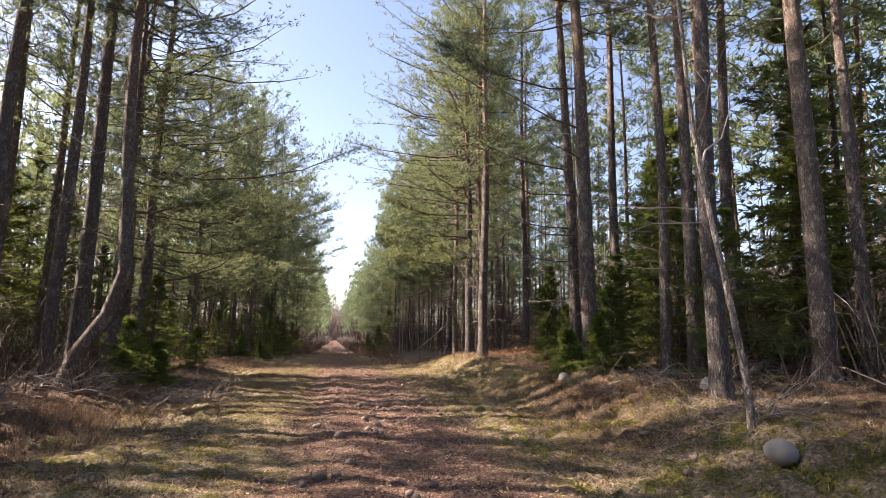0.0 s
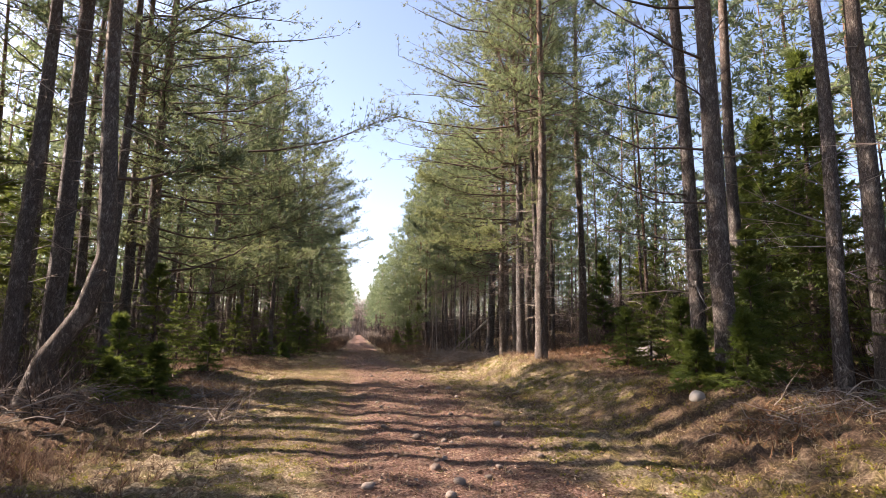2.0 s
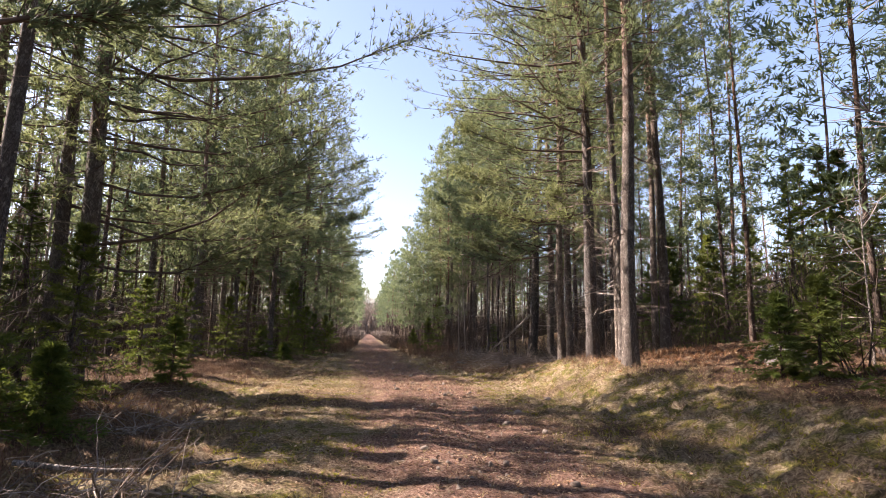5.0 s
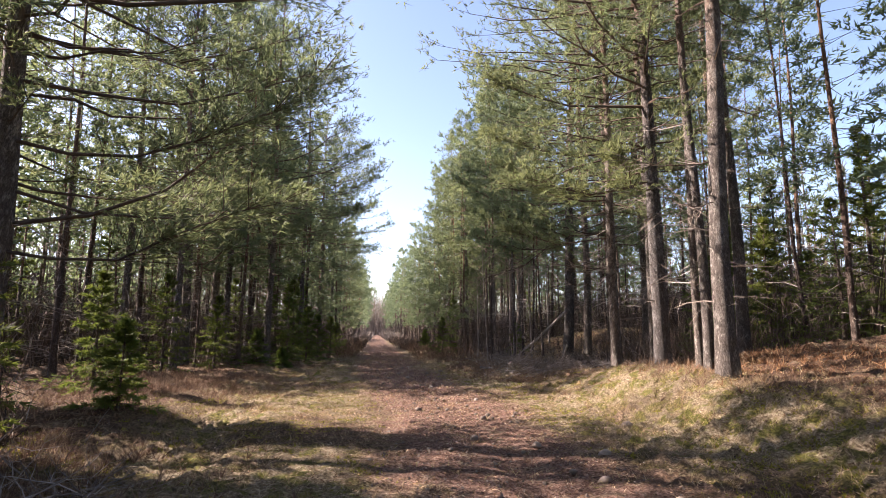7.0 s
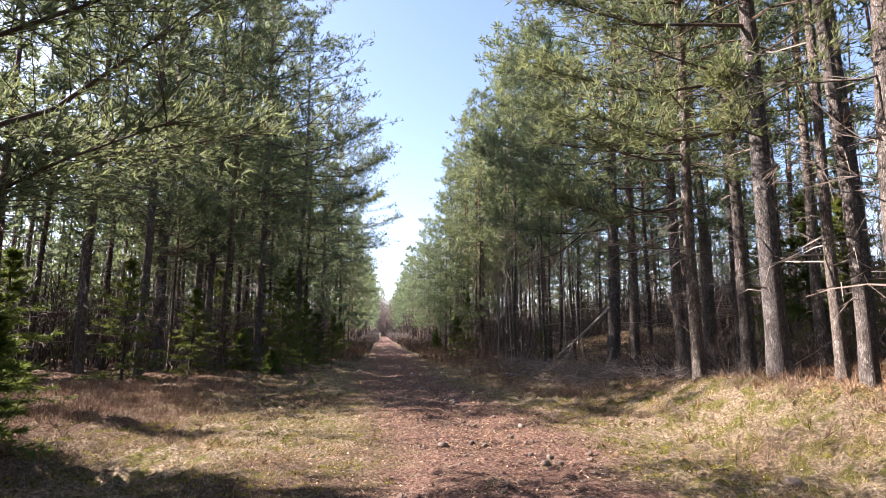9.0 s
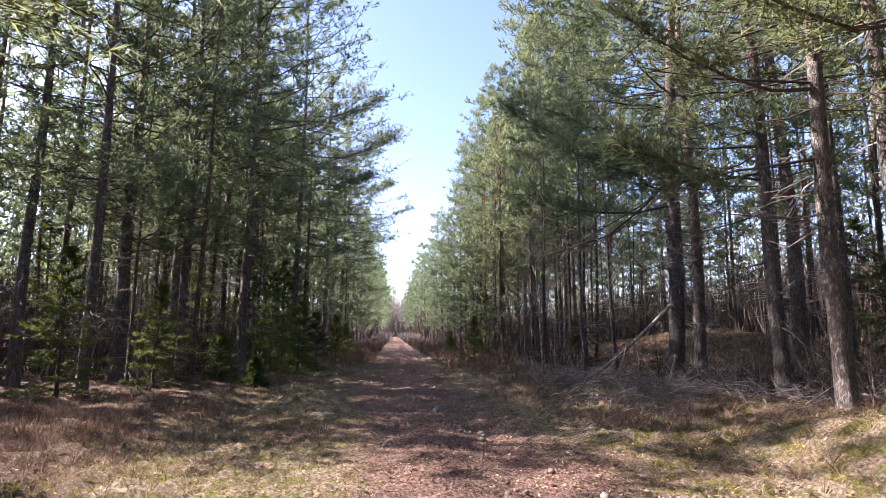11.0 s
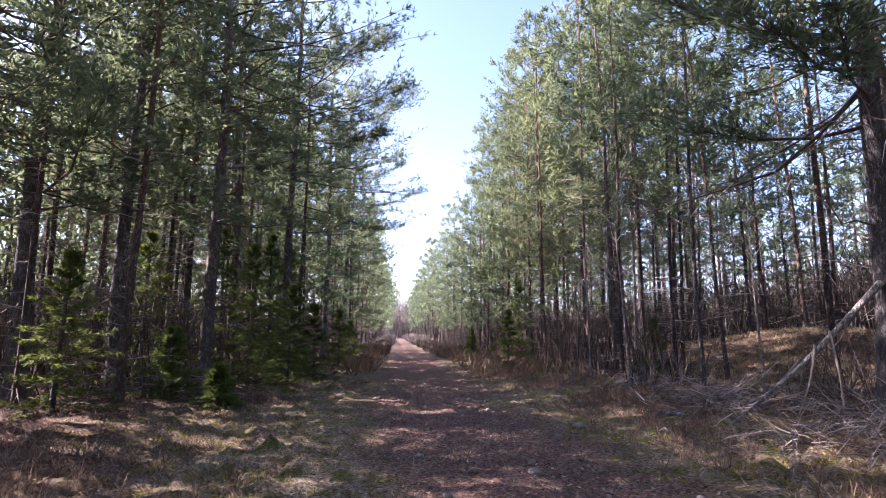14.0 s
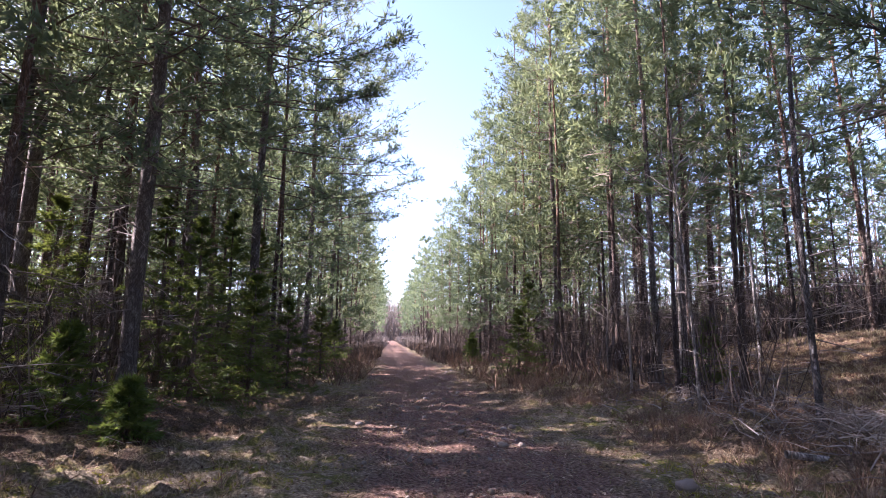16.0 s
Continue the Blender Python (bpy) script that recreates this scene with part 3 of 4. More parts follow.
# the tall pines beside the track: x, y, height, radius, crown base, spread, lean, bulges, limb count, bias of the crown, boughs
NEAR_PINES = [
    # left group by the start
    (-6.3, 14.3, 17, 0.15, 9.5, 2.2, (0.004, 0), (), 50, (0.1, 0), ()),
    (-6.0, 14.9, 18, 0.19, 10.0, 2.4, (0.006, 0), (), 54, (0.2, 0), ()),
    (-5.65, 13.6, 16, 0.17, 8.0, 2.6, (0.0, 0), ((2.4, 1.05, 0.1), (8.0, -0.3, 0)), 66, (0.35, 0), ((3.9, (2.8, 0.6, 4.5), 0.05),)),
    (-6.8, 12.6, 17, 0.16, 9.5, 2.2, (0.006, 0), (), 50, (0.1, 0), ()),
    (-8.1, 13.8, 17, 0.17, 9.5, 2.2, (0.0, 0), (), 50, (0, 0), ()),
    (-7.4, 10.6, 18, 0.20, 7.0, 2.8, (0.006, 0), (), 66, (0, 0), ()),
    # next two stand out of view, added to throw shade on the right verge
    (-9.6, 11.3, 17, 0.16, 6.5, 2.8, (0.0, 0), (), 66, (0, 0), ()),
    (-8.4, 8.4, 17, 0.16, 7.0, 2.6, (0.0, 0), (), 60, (0, 0), ()),
    (-8.9, 16.8, 17, 0.16, 8.0, 2.3, (0.0, 0), (), 50, (0, 0), ()),
    (-6.2, 17.8, 16, 0.14, 5.5, 2.8, (0.0, 0), (), 76, (0.2, 0), ()),
    (-8.6, 18.9, 17, 0.15, 4.5, 2.8, (0.0, 0), (), 72, (0.1, 0), ()),
    # the two by the glade with long boughs over the track
    (-6.6, 21.3, 18, 0.21, 5.0, 3.4, (0.008, 0), (), 90, (0.45, 0), ((7.0, (6.9, -0.1, 8.3), 0.07), (3.0, (4.6, 0.4, 5.6), 0.055), (2.6, (4.0, -0.8, 3.2), 0.045), (3.6, (4.2, 0.9, 3.7), 0.045), (4.4, (4.4, -1.2, 4.6), 0.05), (5.4, (4.9, 0.9, 6.3), 0.05), (6.2, (4.6, 1.6, 7.4), 0.045))),
    (-7.3, 21.6, 17, 0.17, 3.6, 2.8, (0.0, 0), (), 66, (0.3, 0.1), ((4.0, (3.6, 1.8, 4.2), 0.045),)),
    (-8.2, 20.6, 16, 0.15, 3.2, 2.6, (0.0, 0), (), 56, (0.1, 0), ()),
    # the pair on the mound
    (5.65, 21.5, 18, 0.185, 7.0, 2.5, (-0.004, -0.03), (), 60, (-0.15, 0), ((5.2, (2.0, 0.5, 5.5), -0.026), (4.0, (-1.5, 0.4, 4.1), -0.02), (3.2, (-1.2, -0.6, 3.0), -0.018))),
    (5.7, 23.9, 18, 0.17, 4.4, 3.2, (-0.02, 0), (), 110, (-0.45, 0), ((4.2, (-3.2, -0.6, 4.0), 0.045), (5.0, (-3.4, 0.5, 5.2), 0.045), (6.0, (-3.6, 0.4, 6.6), 0.05), (4.0, (-1.6, -1.6, 4.2), 0.035))),
    (5.87, 22.4, 17, 0.105, 8.0, 2.2, (-0.02, 0), (), 46, (-0.2, 0), ((3.4, (-0.9, 0.2, 3.1), -0.012),)),
    (6.1, 23.1, 17, 0.085, 7.0, 2.2, (-0.012, 0), (), 50, (-0.2, 0), ()),
    (6.6, 26.0, 17, 0.13, 5.0, 2.6, (-0.012, 0), (), 76, (-0.2, 0), ()),
    (8.75, 25.5, 18, 0.16, 8.0, 2.3, (-0.01, 0), (), 50, (0, 0), ()),
    (9.6, 27.7, 18, 0.13, 8.0, 2.2, (0.0, 0), (), 46, (0, 0), ()),
    (5.5, 25.9, 17, 0.12, 4.0, 3.0, (-0.01, 0), (), 96, (-0.45, 0), ((3.4, (-2.6, 0.5, 3.6), 0.035), (4.4, (-2.9, -0.5, 5.0), 0.04), (2.6, (-1.6, 0.8, 2.9), -0.022))),
    (7.0, 29.2, 17, 0.15, 3.6, 3.0, (-0.03, 0), (), 96, (-0.45, 0), ((2.6, (-1.6, 0.8, 2.9), -0.022), (3.6, (-2.9, 0.2, 3.3), -0.025), (4.4, (-3.2, -0.4, 4.6), 0.04))),
    # right side by the start
    (5.6, 7.6, 16, 0.15, 8.0, 2.2, (-0.004, 0), (), 46, (0, 0), ()),
    (7.3, 10.65, 17, 0.15, 8.0, 2.3, (-0.004, 0), (), 46, (0, 0), ()),
    (6.85, 10.95, 17, 0.12, 8.0, 2.3, (-0.004, 0), (), 46, (0, 0), ()),
    (8.3, 8.5, 18, 0.2, 8.5, 2.4, (-0.006, 0), (), 46, (0, 0), ()),
    (5.45, 12.35, 17, 0.13, 8.0, 2.6, (-0.03, 0), (), 50, (-0.2, 0), ((3.2, (-2.4, -0.6, 3.7), -0.026), (4.6, (-2.8, 0.3, 5.6), -0.028), (2.4, (-1.6, 0.5, 2.7), -0.02))),
    (5.55, 11.75, 18, 0.18, 8.0, 2.8, (-0.03, 0), (), 54, (-0.2, 0), ((2.9, (-1.9, 0.5, 3.6), -0.028), (3.8, (-2.4, 0.4, 4.4), -0.03), (5.4, (-3.0, -0.5, 6.6), -0.032), (4.6, (-1.8, -0.9, 5.4), -0.025), (6.4, (-3.2, 0.6, 7.4), 0.035))),
    (7.2, 13.6, 17, 0.13, 8.0, 2.3, (-0.01, 0), (), 46, (0, 0), ()),
    (8.6, 11.0, 17, 0.14, 7.0, 2.6, (0.0, 0), (), 46, (0, 0), ()),
    (9.3, 8.6, 17, 0.13, 7.0, 2.6, (0.0, 0), (), 46, (0, 0), ()),
    # the tree with the drooping bough
    (6.4, 32.3, 16, 0.20, 5.0, 3.2, (0.045, 0), (), 46, (-0.3, 0), ((5.3, (-3.5, 0.0, 3.1), -0.05), (5.4, (-3.2, -0.3, 3.3), -0.03), (5.1, (-2.7, 0.3, 3.3), -0.025), (5.6, (-3.0, -1.6, 5.4), 0.05), (4.6, (-3.2, 0.6, 4.9), 0.045), (6.2, (-3.9, -0.3, 6.7), 0.05), (6.8, (-3.4, 1.0, 7.6), 0.045), (5.0, (-2.2, -2.2, 5.3), 0.04), (2.9, (-1.9, -0.8, 3.4), -0.022), (3.6, (1.6, -1.4, 3.9), -0.024))),
    (7.5, 33.1, 16, 0.16, 5.0, 2.6, (0.0, 0), (), 56, (-0.2, 0), ()),
    (9.2, 31.6, 17, 0.18, 6.0, 2.6, (-0.02, 0), (), 54, (0, 0), ()),
    (5.2, 35.4, 13, 0.05, 6.0, 1.5, (-0.008, 0), (), 44, (-0.2, 0), ()),
    (9.0, 29.9, 15, 0.11, 5.5, 2.3, (0.0, 0), (), 50, (0, 0), ((3.4, (-1.7, -1.2, 3.0), -0.02), (2.6, (-1.4, -1.4, 2.2), -0.018), (3.9, (-1.9, -0.6, 4.1), -0.02), (2.9, (0.8, -1.7, 2.7), -0.018))),
    # the front of the left stand
    (-7.6, 32.8, 17, 0.13, 4.4, 3.0, (0.004, 0), (), 84, (0.2, -0.1), ()),
    (-9.6, 33.6, 17, 0.14, 4.6, 2.8, (0.0, 0), (), 80, (0.1, 0), ()),
    (-8.2, 35.8, 17, 0.20, 3.6, 3.0, (0.0, 0), (), 90, (0.15, -0.25), ((4.0, (2.6, -2.8, 5.0), 0.05),)),
    (-6.8, 36.6, 16, 0.14, 3.8, 2.8, (0.0, 0), (), 80, (0.2, -0.2), ()),
    (-5.3, 37.6, 17, 0.15, 3.8, 2.8, (0.005, 0), (), 84, (0.3, 0), ()),
    (-6.3, 43.0, 18, 0.16, 5.0, 2.6, (-0.01, 0), (), 66, (0.3, 0), ()),
    (-4.5, 42.6, 17, 0.13, 4.6, 2.8, (0.005, 0), (), 70, (0.45, 0), ((7.6, (2.7, 0.6, 8.2), 0.035), (9.0, (3.6, 0.6, 10.0), 0.04), (10.4, (3.0, 0.2, 11.6), 0.035))),
    (-4.4, 51.5, 17, 0.13, 4.6, 2.9, (0.005, 0), (), 70, (0.45, 0), ((9.5, (3.4, 0.2, 10.2), 0.04), (11.5, (3.8, -0.3, 13.0), 0.04))),
    (-4.3, 60.8, 18, 0.14, 5.0, 2.9, (0.005, 0), (), 70, (0.45, 0), ((9.8, (4.6, 0.0, 10.8), 0.045), (8.4, (3.4, 0.6, 8.6), 0.04), (11.6, (3.4, 0.0, 12.6), 0.04))),
    (-8.0, 39.0, 17, 0.16, 5.0, 2.5, (0.0, 0), (), 56, (0, 0), ()),
    # slim pines by the right edge
    (5.3, 48.6, 16, 0.12, 4.0, 2.2, (-0.003, 0), (), 80, (-0.1, 0), ()),
    (5.6, 41.1, 14, 0.09, 5.0, 1.7, (-0.02, 0), (), 56, (0, 0), ()),
    (7.4, 43.2, 15, 0.10, 5.0, 1.9, (-0.005, 0), (), 56, (0, 0), ()),
]
for n, (x, y, h, r, cb, sp, lean, bend, limbs, bias, boughs) in enumerate(NEAR_PINES):
    shape = pine_shape(100 + n, h, r, cb, sp, lean, bend, int(limbs * 1.2), bias=bias, boughs=boughs, needles=12 if y < 26 else 8, width=0.022 if y < 26 else 0.034, size=0.16 if y < 26 else 0.19, dead=26 if y < 30 else 60)
    tag = "tall pine with plated grey bark" if y < 30 else "slender forest pine with dead lower branches"
    plant_pine(x, y, shape, tag + (" and long spreading boughs" if boughs else " and high crown"), "pines along the track")

# stands of pole pines further in, six models repeated
POLES = []
for n, (h, r, cb, sp, limbs) in enumerate(((15, 0.07, 5.0, 1.8, 52), (16, 0.09, 4.6, 2.0, 54), (13.5, 0.055, 4.2, 1.6, 50), (16.5, 0.095, 5.4, 2.1, 54), (15, 0.085, 2.2, 2.3, 80), (13, 0.075, 1.8, 2.1, 74))):
    shape = pine_shape(300 + n, h, r, cb, sp, limbs=limbs, twigs=5, tufts=3, needles=4, size=0.25, width=0.06, sides=6, dead=60, dead_from=0.3, thin=True)
    x, y = ((-11.5, 44), (-10.8, 41), (-12.4, 48), (10.9, 39), (-4.7, 46.5), (4.9, 52))[n]
    POLES.append(plant_pine(x, y, shape, "slim young pine standing close among others", "pines of the dense stand", POLE_BARK))
rng = np.random.default_rng(21)
taken = [(p[0], p[1]) for p in NEAR_PINES] + [tuple(p.location[:2]) for p in POLES]


def free(x, y, gap):
    if 7.4 < x < 13.5 and 35.8 < y < 46:      # open bank in the sun
        return False
    if all((x - a) ** 2 + (y - b) ** 2 > gap * gap for a, b in taken):
        taken.append((x, y))
        return True
    return False


def scatter(models, x0, x1, y0, y1, gap, tries, scale=(0.85, 1.12)):
    for _ in range(tries):
        x, y = rng.uniform(x0, x1), rng.uniform(y0, y1)
        if free(x, y, gap):
            set_out(models[rng.integers(0, len(models))], x, y, rng, rng.uniform(*scale))


scatter(POLES[4:], -4.8, -3.6, 54, 92, 1.9, 50, (0.95, 1.15))
scatter(POLES[4:], -5.2, -4.4, 45, 54, 2.0, 10, (0.95, 1.15))
scatter(POLES[4:], 4.5, 5.4, 45, 92, 1.9, 60, (0.85, 1.05))
scatter(POLES[:4], -12, -7, 31.8, 34.8, 1.5, 16)
scatter(POLES[:4], -12, -5.2, 34.2, 48, 1.25, 70)
scatter(POLES[:4], -13, -5.2, 46, 70, 1.5, 95)
scatter([POLES[0], POLES[2]], 4.9, 7.4, 37.5, 56, 1.0, 60)
scatter(POLES[:4], 5.0, 12.5, 44, 70, 1.4, 130)
scatter(POLES[:4], 13.4, 18.5, 35, 58, 1.5, 70)
scatter(POLES[:4], 10.5, 17.5, 24, 36, 2.4, 12)
scatter(POLES, 10, 17, 3, 24, 2.0, 30)
scatter(POLES[:4], -14, -8.8, 8, 24, 1.9, 22)
scatter(POLES[:4], -14, -8.6, 29.5, 33.5, 1.8, 12)
# unseen pines left of and behind the start, added to shade the foreground
scatter(POLES[:4], -13, -6.5, -6, 9, 1.7, 34)
# low-crowned pines out of view, added so their shadows reach the left verge
scatter(POLES[4:], -17, -9.8, 5.5, 12.5, 2.4, 12)

# spruces, large and small: x, y, height, spread, lowest limb, young
SPRUCES = [
    (6.6, 12.6, 2.6, 1.3, 0.3, 0), (7.8, 11.9, 3.6, 1.5, 0.3, 0), (8.8, 13.6, 6.5, 1.9, 0.8, 0), (10.2, 11.0, 8.5, 2.2, 0.9, 0), (9.6, 15.8, 6.0, 1.8, 0.6, 0),
    (11.8, 8.8, 9.0, 2.2, 0.8, 0), (13.0, 12.5, 10.0, 2.4, 1.0, 0), (17.5, 30.5, 8.5, 2.2, 0.6, 0), (20.0, 33.0, 9.0, 2.4, 0.6, 0), (15.5, 33.5, 5.5, 1.9, 0.4, 0),
    (14.0, 29.5, 3.6, 1.5, 0.3, 0), (12.6, 26.6, 4.2, 1.5, 0.3, 0), (14.8, 25.0, 6.0, 1.8, 0.5, 0), (12.2, 31.2, 5.0, 1.6, 0.4, 0), (3.6, 47.6, 2.3, 1.1, 0.15, 0), (4.6, 50.2, 3.6, 1.3, 0.3, 0), (-3.9, 40.0, 2.6, 1.2, 0.15, 0), (-4.6, 38.6, 3.4, 1.4, 0.3, 0),
    (-3.7, 43.6, 2.4, 1.1, 0.1, 0), (-4.7, 41.3, 4.2, 1.5, 0.2, 0), (-4.9, 44.6, 4.4, 1.5, 0.2, 0), (-5.6, 39.6, 4.0, 1.5, 0.2, 0), (-6.9, 38.0, 3.6, 1.4, 0.2, 0), (-3.4, 48.5, 2.4, 1.2, 0.15, 0), (-3.3, 53.0, 2.0, 1.1, 0.15, 0), (-5.4, 18.6, 3.0, 1.2, 0.3, 0),
    (6.6, 40.6, 1.5, 0.7, 0.1, 0), (-8.4, 22.7, 4.4, 1.5, 0.3, 0), (-7.8, 19.2, 2.6, 1.1, 0.2, 0), (-6.6, 34.2, 2.6, 1.1, 0.2, 0), (-7.6, 31.8, 3.2, 1.3, 0.2, 0),
    (5.4, 11.1, 1.0, 0.55, 0.08, 1), (5.0, 11.8, 0.8, 0.5, 0.08, 1), (7.0, 18.2, 1.5, 0.8, 0.1, 1), (-4.6, 16.4, 1.1, 0.7, 0.1, 1), (-5.2, 16.0, 1.6, 0.9, 0.15, 1),
    (-4.9, 14.9, 0.8, 0.5, 0.08, 1), (-4.9, 22.1, 1.4, 0.75, 0.1, 1), (-6.8, 25.4, 2.6, 1.05, 0.2, 1), (-5.4, 36.0, 1.3, 0.8, 0.1, 1), (-4.3, 35.4, 0.7, 0.5, 0.08, 1), (3.3, 56.5, 1.5, 0.9, 0.1, 1), (3.6, 59.5, 1.2, 0.8, 0.1, 1),
    (9.6, 20.0, 1.7, 0.8, 0.1, 1), (11.5, 19.0, 5.6, 1.8, 0.4, 0), (13.4, 21.2, 7.5, 2.2, 0.5, 0), (10.9, 16.4, 4.6, 1.6, 0.3, 0), (16.2, 27.2, 7.5, 2.2, 0.5, 0), (18.2, 36.5, 8.5, 2.3, 0.5, 0), (12.6, 33.6, 4.2, 1.6, 0.3, 0), (14.0, 23.6, 3.4, 1.4, 0.2, 0),
    (7.4, 9.6, 3.2, 1.4, 0.3, 0), (9.4, 9.8, 5.5, 1.9, 0.4, 0), (6.1, 11.9, 1.7, 1.0, 0.15, 1), (6.7, 15.0, 1.6, 0.9, 0.1, 1), (7.6, 18.0, 1.8, 0.9, 0.1, 0),
    # mostly out of view on the left: added to shade verge and track
    (-9.6, 18.2, 6.5, 1.9, 0.4, 0), (-10.9, 19.6, 7.5, 2.1, 0.5, 0), (-12.6, 20.6, 9.0, 2.3, 0.5, 0), (-9.8, 22.4, 6.5, 2.0, 0.4, 0), (-11.4, 23.3, 8.0, 2.2, 0.5, 0), (-13.2, 24.2, 9.0, 2.3, 0.5, 0), (-10.6, 11.3, 6.0, 1.9, 0.4, 0), (-11.6, 9.0, 6.5, 2.0, 0.5, 0),
]
for n, (x, y, h, sp, low, young) in enumerate(SPRUCES):
    fine = h < 4.5
    shape = spruce_shape(500 + n, h, 0.012 * h + 0.012, low, sp, whorls=int(8 + 2.0 * h) if fine else 19, per=5, twigs=11 if fine else 11,
                         needles=5, size=0.12 if fine else 0.2, width=0.018 if fine else 0.034, sides=6)
    if young:
        plant_spruce(x, y, shape, "knee-high bright green spruce sapling in the moss" if h < 1.2 else "young light green spruce growing by the track", YOUNG, "spruce saplings", "spruce_sapling")
    else:
        plant_spruce(x, y, shape, "dark green spruce with limbs down to the ground", SPRUCE, "spruces under the pines")
    taken.append((x, y))

# bare broadleaved trees
BARE = []
for n, (x, y, h, r, lean, bend) in enumerate((
        (4.8, 6.0, 7.5, 0.046, (-0.06, 0.0), ((2.0, -0.02, 0), (4.0, -0.25, 0.1))),
        (8.66, 41.7, 9, 0.05, (-0.03, 0), ()), (6.5, 41.7, 11, 0.055, (0.01, 0), ()), (4.4, 37.2, 6.5, 0.03, (-0.03, 0.02), ()), (-11.5, 26.5, 9, 0.06, (0.02, 0), ()))):
    shape = bare_shape(700 + n, h, r, lean, bend, limbs=13 if n else 9, twigs=4, fine=2)
    BARE.append(plant_bare(x, y, shape, "thin leaning pale birch with flaking bark" if not n else "slim leafless birch with fine grey twigs", "birches"))
scatter(BARE[1:], 10, 26, 22, 52, 1.7, 90, (0.75, 1.15))
scatter(BARE[1:], -20, -9.5, 4, 33, 2.4, 30, (0.7, 1.0))
scatter(BARE[1:], -9, -4.8, 36, 60, 1.2, 16, (0.5, 0.75))
scatter(BARE[1:], 4.2, 8, 34, 52, 1.1, 18, (0.35, 0.7))
scatter(BARE[1:], -9.5, -5.2, 9, 19, 0.9, 10, (0.28, 0.45))
scatter(BARE[1:], 9, 15, 5, 20, 1.2, 8, (0.5, 0.8))


# ---- far woods: past counting, joined ----
def transform(geo, verts, faces, x, y, scale, turn):
    c, s = math.cos(turn), math.sin(turn)
    v = verts * scale
    geo.add(np.stack([v[:, 0] * c - v[:, 1] * s + x, v[:, 0] * s + v[:, 1] * c + y, v[:, 2] + ground_z(x, y)], 1), faces)


FAR_PINE, FAR_BARE, FAR_SPRUCE = [], [], []
for n in range(4):
    sh = pine_shape(800 + n, 14.5, 0.10, 5.0 if n % 2 else 2.6, 2.2, limbs=34, twigs=4, tufts=2, needles=2, size=0.46, width=0.17, sides=4, dead=12, dead_from=0.5, thin=True)
    FAR_PINE.append([(np.concatenate(g.v), g.f) for g in sh[:4]])
for n in range(3):
    sh = bare_shape(820 + n, 11, 0.06, limbs=7, twigs=2, low=0.25, sides=4, fine=1)
    FAR_BARE.append([(np.concatenate(g.v), g.f) for g in sh])
for n in range(2):
    sh = spruce_shape(840 + n, 9, 0.09, 0.4, 1.9, whorls=13, per=4, twigs=4, needles=3, size=0.36, width=0.10, sides=4)
    FAR_SPRUCE.append([(np.concatenate(g.v), g.f) for g in sh])

woods = {key: Geo() for key in ("stems", "needles", "spruce", "twigs")}


def far_tree(kind, x, y, scale):
    turn = rng.uniform(0, 6.28)
    if kind == "pine":
        for key, (v, f) in zip(("stems", "", "twigs", "needles"), FAR_PINE[rng.integers(0, 4)]):
            if key:
                transform(woods[key], v, np.array(f), x, y, scale, turn)
    elif kind == "bare":
        for key, (v, f) in zip(("stems", "twigs"), FAR_BARE[rng.integers(0, 3)]):
            transform(woods[key], v, np.array(f), x, y, scale, turn)
    else:
        for key, (v, f) in zip(("stems", "", "spruce"), FAR_SPRUCE[rng.integers(0, 2)]):
            if key:
                transform(woods[key], v, np.array(f), x, y, scale, turn)


def far_scatter(x0, x1, y0, y1, gap, tries, mix, scale):
    for _ in range(tries):
        x, y = rng.uniform(x0, x1), rng.uniform(y0, y1)
        if free(x, y, gap):
            far_tree(rng.choice(["pine", "bare", "spruce"], p=mix), x, y, rng.uniform(*scale))


far_scatter(-30, -5.5, 66, 130, 2.2, 160, (0.75, 0.2, 0.05), (0.85, 1.15))
far_scatter(-4.9, -3.4, 92, 230, 2.0, 70, (0.95, 0.05, 0), (0.9, 1.15))
far_scatter(3.6, 5.2, 92, 230, 2.0, 70, (0.95, 0.05, 0), (0.8, 1.05))
far_scatter(5.5, 30, 66, 130, 2.2, 160, (0.7, 0.25, 0.05), (0.8, 1.1))
far_scatter(-26, -13.5, 31, 72, 1.5, 330, (0.68, 0.08, 0.24), (0.7, 1.1))
far_scatter(15.5, 27, 27, 76, 1.9, 240, (0.3, 0.45, 0.25), (0.6, 0.95))
far_scatter(16, 27, 2, 30, 1.6, 200, (0.5, 0.1, 0.4), (0.7, 1.1))
far_scatter(14, 30, 46, 80, 1.7, 150, (0.7, 0.15, 0.15), (0.6, 0.95))
far_scatter(17, 36, 22, 62, 2.1, 100, (0.2, 0.5, 0.3), (0.4, 0.9))
far_scatter(17, 40, -6, 30, 2.1, 190, (0.4, 0.15, 0.45), (0.8, 1.35))
far_scatter(-48, -25, -10, 60, 2.6, 150, (0.45, 0.25, 0.3), (0.6, 0.95))
far_scatter(-24, -11, -4, 32, 2.2, 60, (0.1, 0.4, 0.5), (0.3, 0.65))
far_scatter(-40, 40, -40, -8, 3.6, 90, (0.7, 0.2, 0.1), (0.8, 1.1))
far_scatter(-16, 16, 235, 270, 1.6, 60, (0.2, 0.8, 0), (1.2, 1.7))
